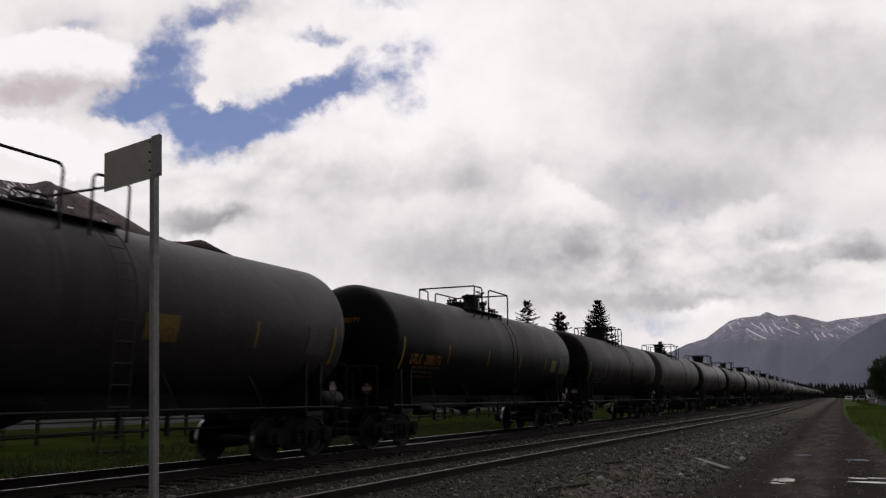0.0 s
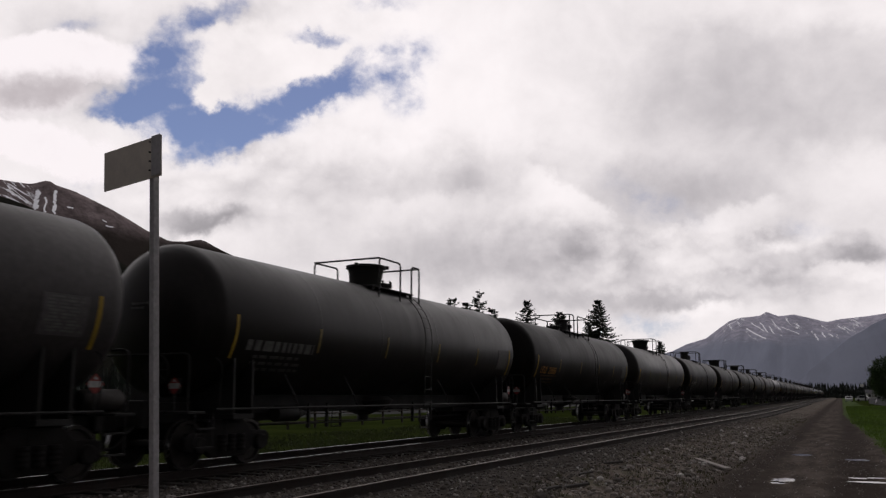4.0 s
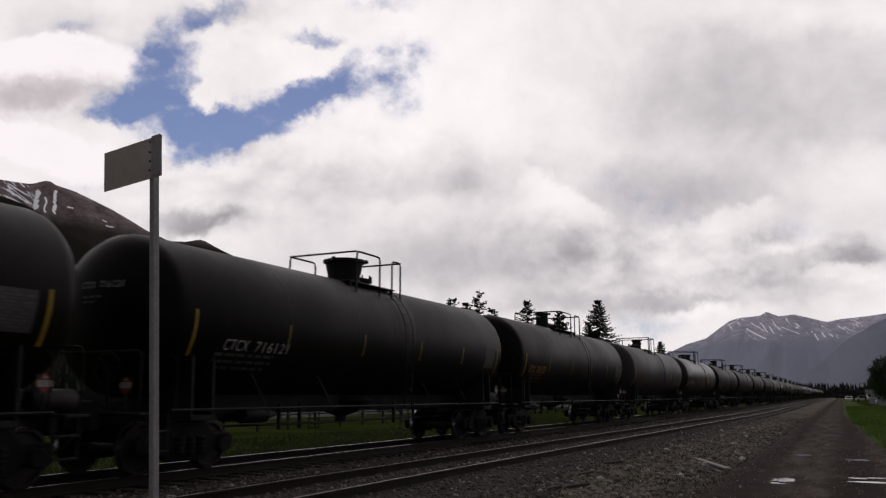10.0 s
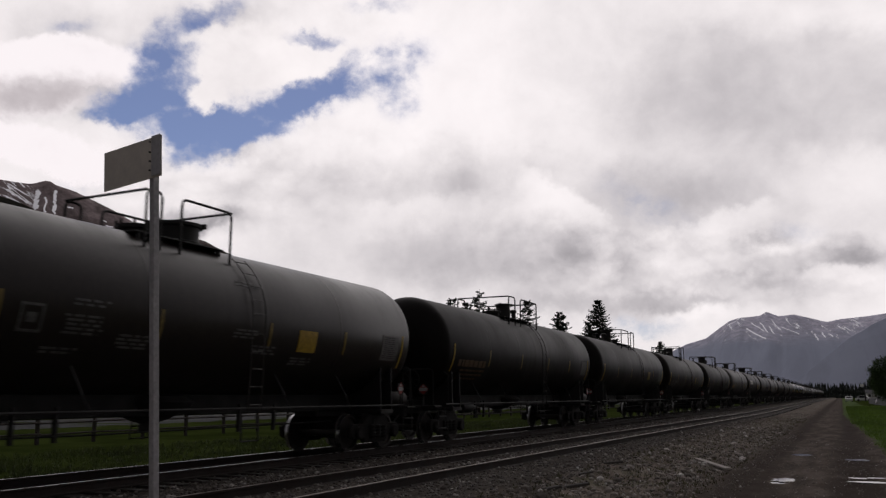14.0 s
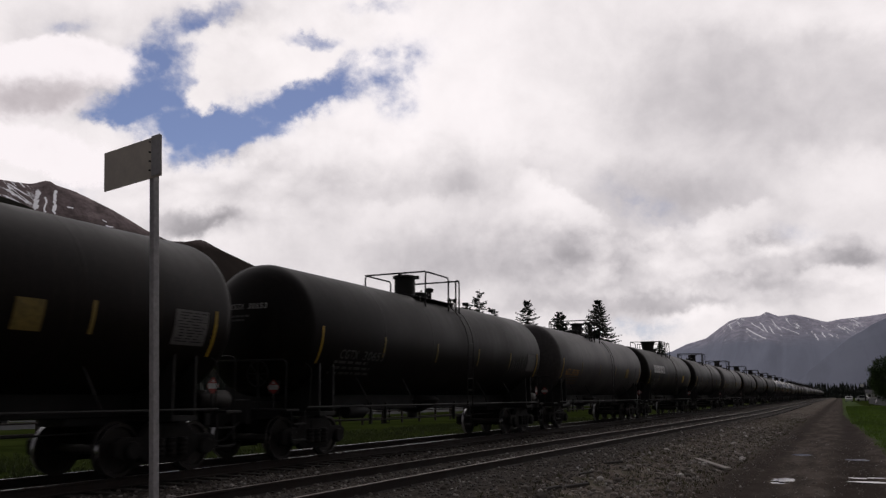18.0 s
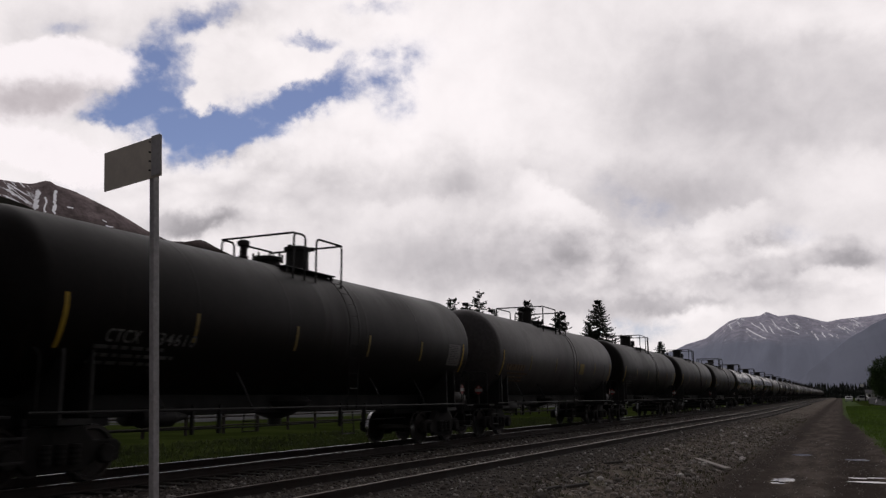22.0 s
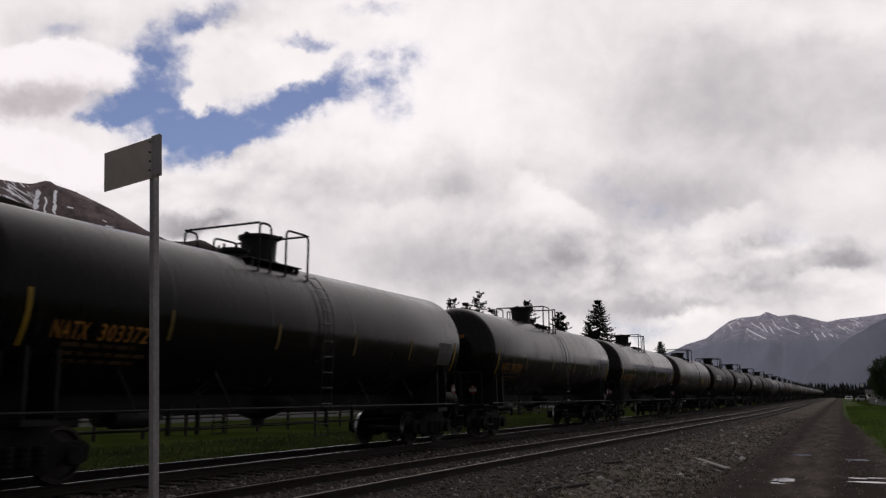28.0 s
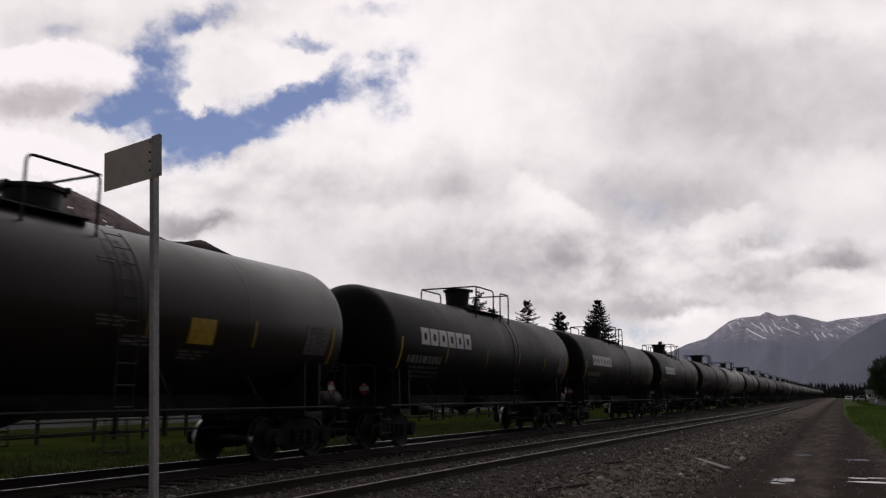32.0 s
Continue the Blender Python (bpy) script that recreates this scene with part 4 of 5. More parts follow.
def lettering(car, text, y0, length, z, height, mat, end_mat):
    """Painted characters on the tank's side, wrapped round it, and the same, small, on the domed end."""
    words = text.split()
    letters, gap = sum(len(w) for w in words), 0.9
    one = 1.0 / (letters + gap * (len(words) - 1))
    start = 0.0
    for w in words:
        wide = len(w) * one
        me = LETTERS[w].copy()
        for v in me.vertices:
            a = math.asin((z - Z_T) / R_T) + v.co.y * height / R_T
            v.co = ((R_T + 0.012) * math.cos(a), y0 + (start + v.co.x * (wide - 0.02)) * length, Z_T + (R_T + 0.012) * math.sin(a))
        small = LETTERS[w].copy()
        for v in small.vertices:
            x, h = -0.35 + start + v.co.x * (wide - 0.02), 0.42 + v.co.y * 0.13
            v.co = (x, -(HALF - HEAD) - HEAD * math.sqrt(1 - (x * x + h * h) / R_T ** 2) - 0.015, Z_T + h)
        for m, ink, words_ in ((me, mat, "painted car mark"), (small, end_mat, "small painted car mark on the domed end")):
            m.materials.append(ink)
            lt = new("lettering", m)
            lt.parent = car
            tagged(lt, words_)
        start += wide + gap * one


def end_print(car, lines, mat, rnd):
    """Lines of small print on the domed end, as bars; lines: (from, to, height above the middle)."""
    bm = bmesh.new()
    for a, b, h in lines:
        x = a
        while x < b:
            e = min(b, x + rnd.uniform(0.06, 0.16))
            vs = []
            for u, w in ((x, h), (e, h), (e, h + 0.045), (x, h + 0.045)):
                vs.append(bm.verts.new((u, -(HALF - HEAD) - HEAD * math.sqrt(1 - (u * u + w * w) / R_T ** 2) - 0.014, Z_T + w)))
            bm.faces.new(vs)
            x = e + 0.03
    part("end_print", bm, mat, car, "small print on the domed end")


def rows_of_bars(car, y0, y1, s0, rows, step, high, mat, rnd, name="small_print"):
    """Small print that cannot be read: bars of its size, broken into words."""
    bm = bmesh.new()
    for i in range(rows):
        s = s0 - i * step
        y = y0 + rnd.uniform(0, 0.08)
        end = y1 - rnd.uniform(0, 0.25) * (y1 - y0)
        while y < end:
            e = min(end, y + rnd.uniform(0.10, 0.32))
            if name == "mark_bar":
                one = bmesh.new()
                tank_patch(one, y, e, s, s + high, 0.008)
                part(name, one, mat, car)
            else:
                tank_patch(bm, y, e, s, s + high, 0.008)
            y = e + rnd.uniform(0.05, 0.09)
    if name == "mark_bar":
        bm.free()
    else:
        part(name, bm, mat, car)


def markings(k, car, text, ink):
    rnd = random.Random(900 + k)
    if text and text != "-":
        long = ink == "orange"
        plain = text.startswith("CGTX")                # these are almost lost on the side, clear on the end
        lettering(car, text, -6.1 if k in LOGO else -6.8 if long else -6.9 if ink == "white" else -6.4, 1.65 if k in LOGO else 1.95 if long else 2.5 if ink == "white" else 2.1, 2.25, 0.29 if long else 0.23, M["faint_white" if plain else ink], M["mid_white" if ink in ("dim_white", "mid_white") else ink])
    elif text:
        rows_of_bars(car, -6.9, -4.5, -0.62, 1, 0.2, 0.22, M["faint_orange" if ink == "orange" else ink], rnd, "mark_bar")
    if text:
        rows_of_bars(car, -6.6, -4.6, -0.78, 3, 0.15, 0.065, M["dim_white" if ink == "white" else "faint_" + ("orange" if ink == "orange" else "white")], rnd)
    if text and ink != "orange":
        lines = [(-0.28, 0.2, 0.24), (-0.28, 0.08, 0.15)]
        if ink == "white" or k in LOGO:
            lines += [(-0.3 + 0.04 * (i % 2), 0.12, -0.38 - 0.1 * i) for i in range(6)]
        end_print(car, lines, M["dim_white" if ink == "white" or k in LOGO else "faint_white"], rnd)
    if k in LOGO:                                      # six hollow block shapes
        for i in range(6):
            a = -6.15 + i * 0.59
            bm = bmesh.new()
            for q in ((a, a + 0.17, -0.08, 0.40), (a + 0.34, a + 0.50, -0.08, 0.40), (a + 0.17, a + 0.34, 0.25, 0.40), (a + 0.17, a + 0.34, -0.08, 0.05)):
                tank_patch(bm, *q, 0.010)
            part("emblem_block", bm, M["white"], car, "hollow white block shape")
    if k in SIDE_LABEL:
        bm = bmesh.new()
        tank_patch(bm, *SIDE_LABEL[k], -0.58, -0.10, 0.010)
        part("notice_panel", bm, M["yellow"] if k in (4, 19, 10) else M["dim_yellow"], car, "yellow notice panel")
    if k in (8, 6):                                    # sprayed scrawl, too faint to read
        bm = bmesh.new()
        for i in range(9):
            y = 4.6 + i * 0.2 + rnd.uniform(-0.05, 0.05)
            tank_patch(bm, y, y + 0.05, -0.75 + rnd.uniform(0, 0.2), -0.35 + rnd.uniform(0, 0.25), 0.008, 0, rnd.uniform(-0.5, 0.5))
        part("sprayed_scrawl", bm, M["faint_white"], car, "faint sprayed scrawl")
    bm = bmesh.new()                                   # table of figures near the far end
    tank_patch(bm, 6.36, 7.2, -0.62, 0.02, 0.008)
    clear = k in (4, 6, 7, 11, 16, 17, 18, 19)
    part("data_panel", bm, M["data" if clear else "grime"], car, ("pale" if clear else "dark") + " panel with rows of small print")
    rows_of_bars(car, 6.42, 7.16, -0.04, 11, 0.052, 0.018 if clear else 0.03, M["frame" if clear else "dim_white"], rnd)
    if ink == "white":                                 # fresh notices along the side
        for y, s, n in ((-3.2, -0.05, 2), (-3.3, -0.3, 5), (-2.2, -0.55, 4), (0.6, -0.25, 3), (1.2, -0.55, 3), (0.7, 0.75, 2), (2.6, -0.75, 3), (-3.6, -0.85, 2)):
            rows_of_bars(car, y, y + 0.85, s, n, 0.07, 0.035, M["dim_white"], rnd)
        bm = bmesh.new()
        for q in ((-4.05, -3.65, -0.20, -0.16), (-4.05, -3.65, -0.60, -0.56), (-4.05, -4.01, -0.60, -0.16), (-3.69, -3.65, -0.60, -0.16), (-3.93, -3.77, -0.45, -0.3)):
            tank_patch(bm, *q, 0.010)
        part("square_emblem", bm, M["dim_white"], car)
    elif k % 3 == 0:
        for y, s, n in ((3.4, -0.9, 2), (5.3, -0.85, 3)):
            rows_of_bars(car, y, y + 0.5, s, n, 0.08, 0.05, M["faint_white"], rnd)


def car_start(k):
    return AT_NINE + CAR_PITCH * k + SLACK.get(k, 0.1) + 9 * SPEED


def far_car():
    """A car that is only ever seen far off: the same shape in few parts."""
    car = hold("tank_car")
    part("tank", tank_mesh(), M["black"], car, "", True)
    bm = bmesh.new()
    box(bm, -0.40, 0.40, -8.5, 8.5, 0.95, 1.38, 0.02)
    for e in (-1, 1):
        box(bm, -1.42, 1.42, e * 8.2 - 0.24, e * 8.2 + 0.24, 1.05, 1.10)
        box(bm, -1.3, 1.3, e * 6.84 - 0.3, e * 6.84 + 0.3, 0.95, 1.6)
        box(bm, e * 1.44 - 0.02, e * 1.44 + 0.02, -7.7, 7.7, 1.11, 1.15)
    part("underframe", bm, M["sill"], car)
    for e in (-1, 1):
        bm = bmesh.new()
        for u in (-0.89, 0.89):
            for q in (-1, 1):
                lathe(bm, [(0.457, 0.68), (0.457, 0.82), (0.3, 0.84)], 16, pose(0, e * 6.84 + u, 0.457, 0, 90 * q))
        for q in (-1.01, 1.01):
            box(bm, q - 0.08, q + 0.08, e * 6.84 - 1.2, e * 6.84 + 1.2, 0.34, 0.84, 0.05)
        part("bogie", bm, M["truck"], car)
    bm = bmesh.new()
    w, zb, rz = 1.05, Z_T + math.sqrt(R_T ** 2 - 1.05 ** 2) - 0.04, TOP + 0.64
    for q in (-w, w):
        for a, b in ((-1.2, 0.1), (0.4, 1.2)):
            loop_rail(bm, [(q, a, zb), (q, a, rz), (q, b, rz), (q, b, zb)], 0.026, 0.14)
    for yy in (-1.2, 1.2):
        tube(bm, [(-w, yy, rz), (w, yy, rz)], 0.026, 7)
    box(bm, -0.86, 0.86, -1.2, 1.2, TOP - 0.16, TOP - 0.08)
    part("platform", bm, M["frame"], car)
    bm = bmesh.new()
    lathe(bm, [(0.40, -0.1), (0.38, 0.06), (0.46, 0.58), (0.0, 0.64)], 20, pose(0, -0.3, TOP))
    part("valve_housing", bm, M["frame"], car, "", True)
    return car


STYLES, CARS = {}, {}
PAINT_WORDS = {"black": "black", "matte": "dull black", "gloss": "glossy black", "grey": "faded grey", "pale": "pale grey", "brown": "brown-black", "umber": "dark umber-black"}
for k in range(FIRST, LAST + 1):
    st, paint, text, ink = CAST[k]
    at_start = pose(TRACK_X, car_start(k), 0)
    st = "far" if k > NEAR else st
    if st not in STYLES:
        STYLES[st] = far_car() if k > NEAR else tank_car(st)
        car = STYLES[st]
        car.matrix_basis = at_start
    else:
        car = copy_thing(STYLES[st], at_start)
    CARS[k] = car
    for o in car.children_recursive:
        if o.name.split(".")[0] in ("tank", "ladder", "rung"):
            o.material_slots[0].link = "OBJECT"
            o.material_slots[0].material = M[paint]
    label = PAINT_WORDS[paint] + " railway tank car with " + ("white emblem and railed platform" if k in LOGO else "a railed platform on top")
    tagged(car, label, "tank car", "tank cars of the train")
for k in range(-8, 25):
    markings(k, CARS[k], *CAST[k][2:])


# ---- sign post ----
def sign_post():
    base = hold("sign_post", pose(-4.371, 4.532, -0.44) @ pose(0, 0, 0, 1.99, -2.57, 0) @ pose(0, 0, 0, 0, 0, -8.1), "galvanised post with a plain sign seen from its back", "sign")
    bm = bmesh.new()
    box(bm, -0.026, 0.026, -0.026, 0.026, -0.3, 3.73, 0.005)
    part("post", bm, M["post"], base)
    bm = bmesh.new()
    box(bm, -0.567, 0.132, -0.040, -0.032, 3.417, 3.732, 0.002)
    part("panel", bm, M["panel"], base, "flat sign panel, bare grey-beige back")
    bm = bmesh.new()
    box(bm, 0.028, 0.128, -0.050, -0.041, 3.43, 3.738, 0.002)
    part("clamp_plate", bm, M["post"], base)
    for z in (3.48, 3.55, 3.62, 3.70):
        bm = bmesh.new()
        lathe(bm, [(0.007, 0), (0.007, 0.012), (0, 0.014)], 8, pose(0.006, -0.040, z, 90))
        part("bolt", bm, M["bolt"], base)
    return base


sign_post()


# ---- mountains ----
def mountain(name, label, base, ridge, spread, mat, seed, cells=90, gullied=1.0):
    """A rocky ridge: crest points (x, y, height) and slopes that fall away over spread metres, with gullies."""
    pts = [Vector(p) for p in ridge]
    seg = [0.0]
    for a, b in zip(pts, pts[1:]):
        seg.append(seg[-1] + (b - a).to_2d().length)
    verts, faces = [], []
    rows = 36
    for i in range(cells + 1):
        s = seg[-1] * i / cells
        j = max(k for k in range(len(seg) - 1) if seg[k] <= s + 1e-6)
        t = (s - seg[j]) / (seg[j + 1] - seg[j])
        c = pts[j].lerp(pts[j + 1], t)
        toward = Vector((-c.x, -c.y)).normalized()
        for q in range(-10, rows + 1):
            w = q / rows
            out = toward * spread * w
            x, y = c.x + out.x, c.y + out.y
            fall = max(0.0, 1 - abs(w)) ** 1.25
            n1 = noise.fractal(Vector((s * 0.004 + seed, w * 1.3, seed)), 1.0, 2.0, 6)
            n2 = abs(noise.noise(Vector((s * 0.009 + seed * 3 + w * 0.6, w * 0.8, seed))))
            h = c.z * fall + gullied * (n1 * 70 * min(1.0, 0.05 + abs(w) * 5) - n2 * 110 * min(1, abs(w) * 6) * (1 - abs(w)))
            verts.append((x, y, base if abs(w) > 0.985 else max(base, h)))
    m = rows + 11
    for i in range(cells):
        for q in range(m - 1):
            faces.append((i * m + q, i * m + q + 1, (i + 1) * m + q + 1, (i + 1) * m + q))
    me = bpy.data.meshes.new(name)
    me.from_pydata(verts, [], faces)
    me.materials.append(mat)
    for p in me.polygons:
        p.use_smooth = True
    return tagged(new(name, me), label, "mountain", "", "structure")


def mountain_material(name, rock, wood, tree_line, drifts=(), run=(1.0, 0.0), ragged=260, thick=5.0, flecks=None, relief=0.8):
    """Rock over woods; drifts: gullies full of snow, each from (place along the ridge, height) to another; flecks: where thin snow lies between them."""
    n = Nodes(name)
    v = n.coords("Object")
    sep = n.add("ShaderNodeSeparateXYZ", i0=v)
    z = sep.outputs[2]
    nz = n.noise(v, 0.006, 8, 0.65)
    fine = n.noise(v, 0.03, 8, 0.7)
    r = n.mix(n.ramp(fine, 0.35, 0.65), rgb(*[c * 0.75 for c in rock]), rgb(*[c * 1.25 for c in rock]))
    zt = n.math("ADD", z, n.math("MULTIPLY", n.math("SUBTRACT", nz, 0.5), ragged))
    c = n.mix(n.ramp(zt, tree_line - 60, tree_line + 60), rgb(*wood), r)
    along = n.math("ADD", n.math("MULTIPLY", sep.outputs[0], run[0]), n.math("MULTIPLY", sep.outputs[1], run[1]))
    gully = n.noise(n.add("ShaderNodeCombineXYZ", X=along, Y=n.math("MULTIPLY", z, 0.3), Z=0.0).outputs[0], 0.012, 7, 0.65, 0.6)
    c = n.mix(n.ramp(gully, 0.45, 0.62, 0, 0.35), c, rgb(*[q * 0.7 for q in wood]))
    flat = n.add("ShaderNodeCombineXYZ", X=along, Y=z, Z=0.0).outputs[0]
    bend_ = n.add("ShaderNodeTexNoise", Vector=v, Scale=0.02, Detail=5.0, Roughness=0.65).outputs["Color"]
    flat = n.vec("ADD", flat, n.vec("MULTIPLY", n.vec("SUBTRACT", bend_, (0.5, 0.5, 0.5)), (thick * 6, thick * 5, 0)))
    snow = 0.0
    for x0, z0, x1, z1, w in drifts:
        ln = max(1.0, math.hypot(x1 - x0, z1 - z0))
        way = ((x1 - x0) / ln, (z1 - z0) / ln, 0)
        at_ = n.vec("SUBTRACT", flat, (x0, z0, 0))
        far = n.math("MAXIMUM", n.math("SUBTRACT", n.math("ABSOLUTE", n.math("SUBTRACT", n.vec("DOT_PRODUCT", at_, way), ln / 2)), ln / 2), 0.0)
        side = n.math("ABSOLUTE", n.vec("DOT_PRODUCT", at_, (-way[1], way[0], 0)))
        snow = n.math("MAXIMUM", snow, n.ramp(n.math("ADD", side, far), thick * w * 0.7, thick * w * 1.3, 1.0, 0.0))
    if flecks:
        x0, x1, z0, z1, much = flecks
        streak = n.noise(n.add("ShaderNodeCombineXYZ", X=n.math("ADD", along, n.math("MULTIPLY", z, 0.7)), Y=n.math("MULTIPLY", z, 0.35), Z=0.0).outputs[0], 0.03, 7, 0.7, 1.4)
        where = n.math("MULTIPLY", n.math("MULTIPLY", n.ramp(along, x0 - 40, x0 + 20), n.ramp(along, x1 - 20, x1 + 40, 1.0, 0.0)), n.math("MULTIPLY", n.ramp(zt, z0 - 25, z0 + 15), n.ramp(zt, z1, z1 + 40, 1.0, 0.0)))
        snow = n.math("MAXIMUM", snow, n.math("MULTIPLY", n.ramp(streak, much, much + 0.05), where))
    c = n.mix(n.math("MULTIPLY", snow, n.ramp(fine, 0.28, 0.44)), c, rgb(0.78, 0.79, 0.83))
    return n.surface(c, 1.0, 0, n.bump(fine, relief, 12.0), 0.0)


# distance haze is put into these colours, paler and bluer than bare rock
far_rock = mountain_material("haze_blue_rock_and_snow", (0.33, 0.322, 0.385), (0.215, 0.233, 0.292), 235,
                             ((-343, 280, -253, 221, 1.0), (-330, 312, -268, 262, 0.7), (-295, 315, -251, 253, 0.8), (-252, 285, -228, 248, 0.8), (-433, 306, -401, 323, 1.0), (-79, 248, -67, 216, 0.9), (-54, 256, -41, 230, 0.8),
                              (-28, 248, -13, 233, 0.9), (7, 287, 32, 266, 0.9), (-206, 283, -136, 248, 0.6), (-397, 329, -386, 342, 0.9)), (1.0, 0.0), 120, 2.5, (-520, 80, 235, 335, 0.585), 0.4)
near_rock = mountain_material("brown_rock_and_snow", (0.135, 0.11, 0.112), (0.026, 0.022, 0.02), 700,
                              ((462, 850, 436, 742, 1.5), (482, 807, 467, 725, 0.7), (526, 861, 506, 727, 1.2), (562, 775, 586, 777, 0.6), (701, 737, 719, 732, 0.6), (710, 706, 737, 704, 0.6), (345, 843, 417, 779, 0.8), (353, 875, 422, 823, 0.7), (328, 806, 396, 769, 0.7)),
                              (0.5, 0.86), 110, 5.4, (250, 430, 770, 880, 0.53), 0.8)
mountain("mountain_right", "far mountain in haze-blue grey with streaks of snow", -10,
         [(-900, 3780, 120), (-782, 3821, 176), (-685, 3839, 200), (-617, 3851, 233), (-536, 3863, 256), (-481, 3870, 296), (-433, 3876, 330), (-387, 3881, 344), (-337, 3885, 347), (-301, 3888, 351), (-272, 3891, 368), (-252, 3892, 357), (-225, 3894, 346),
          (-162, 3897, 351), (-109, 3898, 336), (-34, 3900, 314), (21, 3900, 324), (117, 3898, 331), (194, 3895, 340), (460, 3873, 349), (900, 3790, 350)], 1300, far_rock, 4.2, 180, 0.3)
# the spur's woods carry the same haze in their colour
mountain("mountain_spur", "wooded spur in haze-blue grey below the far mountain", -10,
         [(-140, 2598, 20), (-67, 2599, 81), (-4, 2600, 133), (35, 2600, 164), (72, 2599, 183), (92, 2598, 197), (128, 2597, 214), (230, 2590, 253), (386, 2571, 266), (600, 2530, 290)], 900, mountain_material("haze_blue_spur_woods", (0.205, 0.217, 0.270), (0.200, 0.216, 0.270), 300, relief=0.4), 9.1, 90, 0.2)
mountain("mountain_left", "brown rocky mountain with snow in its gullies", -10,
         [(-3600, 1200, 900), (-3300, 1880, 860), (-3177, 2085, 866), (-3110, 2184, 897), (-3079, 2227, 894), (-3041, 2279, 892), (-3002, 2329, 917), (-2981, 2356, 896), (-2939, 2409, 880), (-2901, 2454, 856), (-2832, 2534, 810), (-2729, 2644, 724), (-2691, 2683, 702),
          (-2664, 2710, 686), (-2611, 2761, 688), (-2572, 2797, 701), (-2558, 2810, 700), (-2482, 2878, 647), (-2343, 2992, 567), (-2100, 3170, 400), (-1800, 3350, 330)], 1500, near_rock, 1.7, 140, 0.6)


mountain("foothill", "dark wooded foothill below the rocky mountain", -10,
         [(-2480, 500, 560), (-2420, 1000, 560), (-2132, 1305, 569), (-2044, 1440, 544), (-2015, 1480, 532), (-1991, 1512, 514), (-1942, 1575, 463), (-1857, 1674, 396), (-1746, 1789, 296), (-1600, 1921, 185), (-1357, 2100, 104), (-1120, 2235, 50)], 1100, mountain_material("foothill_woods", (0.022, 0.021, 0.017), (0.018, 0.018, 0.015), 2000), 5.3, 120, 0.35)


# ---- trees ----
def spruce(x, y, top, seed, lean=0.0, bare=0.0):
    """A spruce: tapered trunk, whorls of drooping limbs, needle sprays along each limb."""
    rnd = random.Random(seed)
    h = top + 0.7
    t = hold("spruce_tree", pose(x, y, -0.7, 0, lean, 0), "tall dark green spruce beyond the tracks", "tree", "spruces behind the train")
    bm = bmesh.new()
    tube(bm, [(0, 0, 0), (0.02, 0, h * 0.5), (0, 0, h)], 0.2, 8)
    for v in bm.verts:
        k = max(0.06, 1 - v.co.z / h)
        v.co.x *= k
        v.co.y *= k
    part("trunk", bm, M["bark"], t)
    verts, faces = [], []
    z = h * 0.12
    while z < h * 0.985:
        f = z / h
        reach = (0.25 + h * 0.46 * (1 - f) ** 0.95) * rnd.uniform(0.7, 1.15)
        for k in range(rnd.randint(5, 7)):
            if rnd.random() < bare:
                continue
            a = rnd.uniform(0, 2 * math.pi)
            ln = reach * rnd.uniform(0.6, 1.15)
            dx, dy = math.cos(a), math.sin(a)
            n = max(3, int(ln / 0.2))
            for i in range(n):
                u = (i + rnd.random()) / n
                d = ln * u
                droop = -0.34 * ln * u + 0.26 * ln * u ** 3 + max(0.0, f - 0.72) * 2.2 * ln * u
                px, py, pz = dx * d, dy * d, z + droop
                for w in range(5):
                    b = a + rnd.uniform(-1.15, 1.15)
                    s = rnd.uniform(0.20, 0.44) * (1.1 - 0.35 * u)
                    ex, ey, ez = math.cos(b) * s, math.sin(b) * s, rnd.uniform(-0.16, 0.16)
                    i0 = len(verts)
                    nx, ny = -math.sin(b) * 0.05, math.cos(b) * 0.05
                    verts += [(px - nx, py - ny, pz), (px + nx, py + ny, pz + 0.05), (px + ex, py + ey, pz + ez), (px + ex * 0.5, py + ey * 0.5, pz + ez * 0.5 - 0.07)]
                    faces += [(i0, i0 + 1, i0 + 2), (i0, i0 + 2, i0 + 3)]
        z += rnd.uniform(0.12, 0.22) * (1 + 0.6 * bare)
    me = bpy.data.meshes.new("crown")
    me.from_pydata(verts, [], faces)
    me.materials.append(M["needle"])
    c = new("crown", me)
    c.parent = t
    return t


for x, y, top, seed, lean, bare in ((-40, 150.6, 19.3, 1, 0, 0.0), (-40.5, 145.0, 14.6, 21, 0, 0.1), (-40, 126.6, 14.8, 2, 0, 0.0), (-40, 111.2, 15.0, 3, 0, 0.35), (-40, 93.2, 14.5, 4, 1, 0.45), (-40.5, 90.6, 12.6, 5, 0, 0.3),
                                   (-39.5, 96.8, 12.5, 15, 0, 0.4), (-40, 85.7, 12.6, 6, 0, 0.4), (-40, 209.0, 14.8, 7, 0, 0.0)):
    spruce(x, y, top, seed, lean, bare)


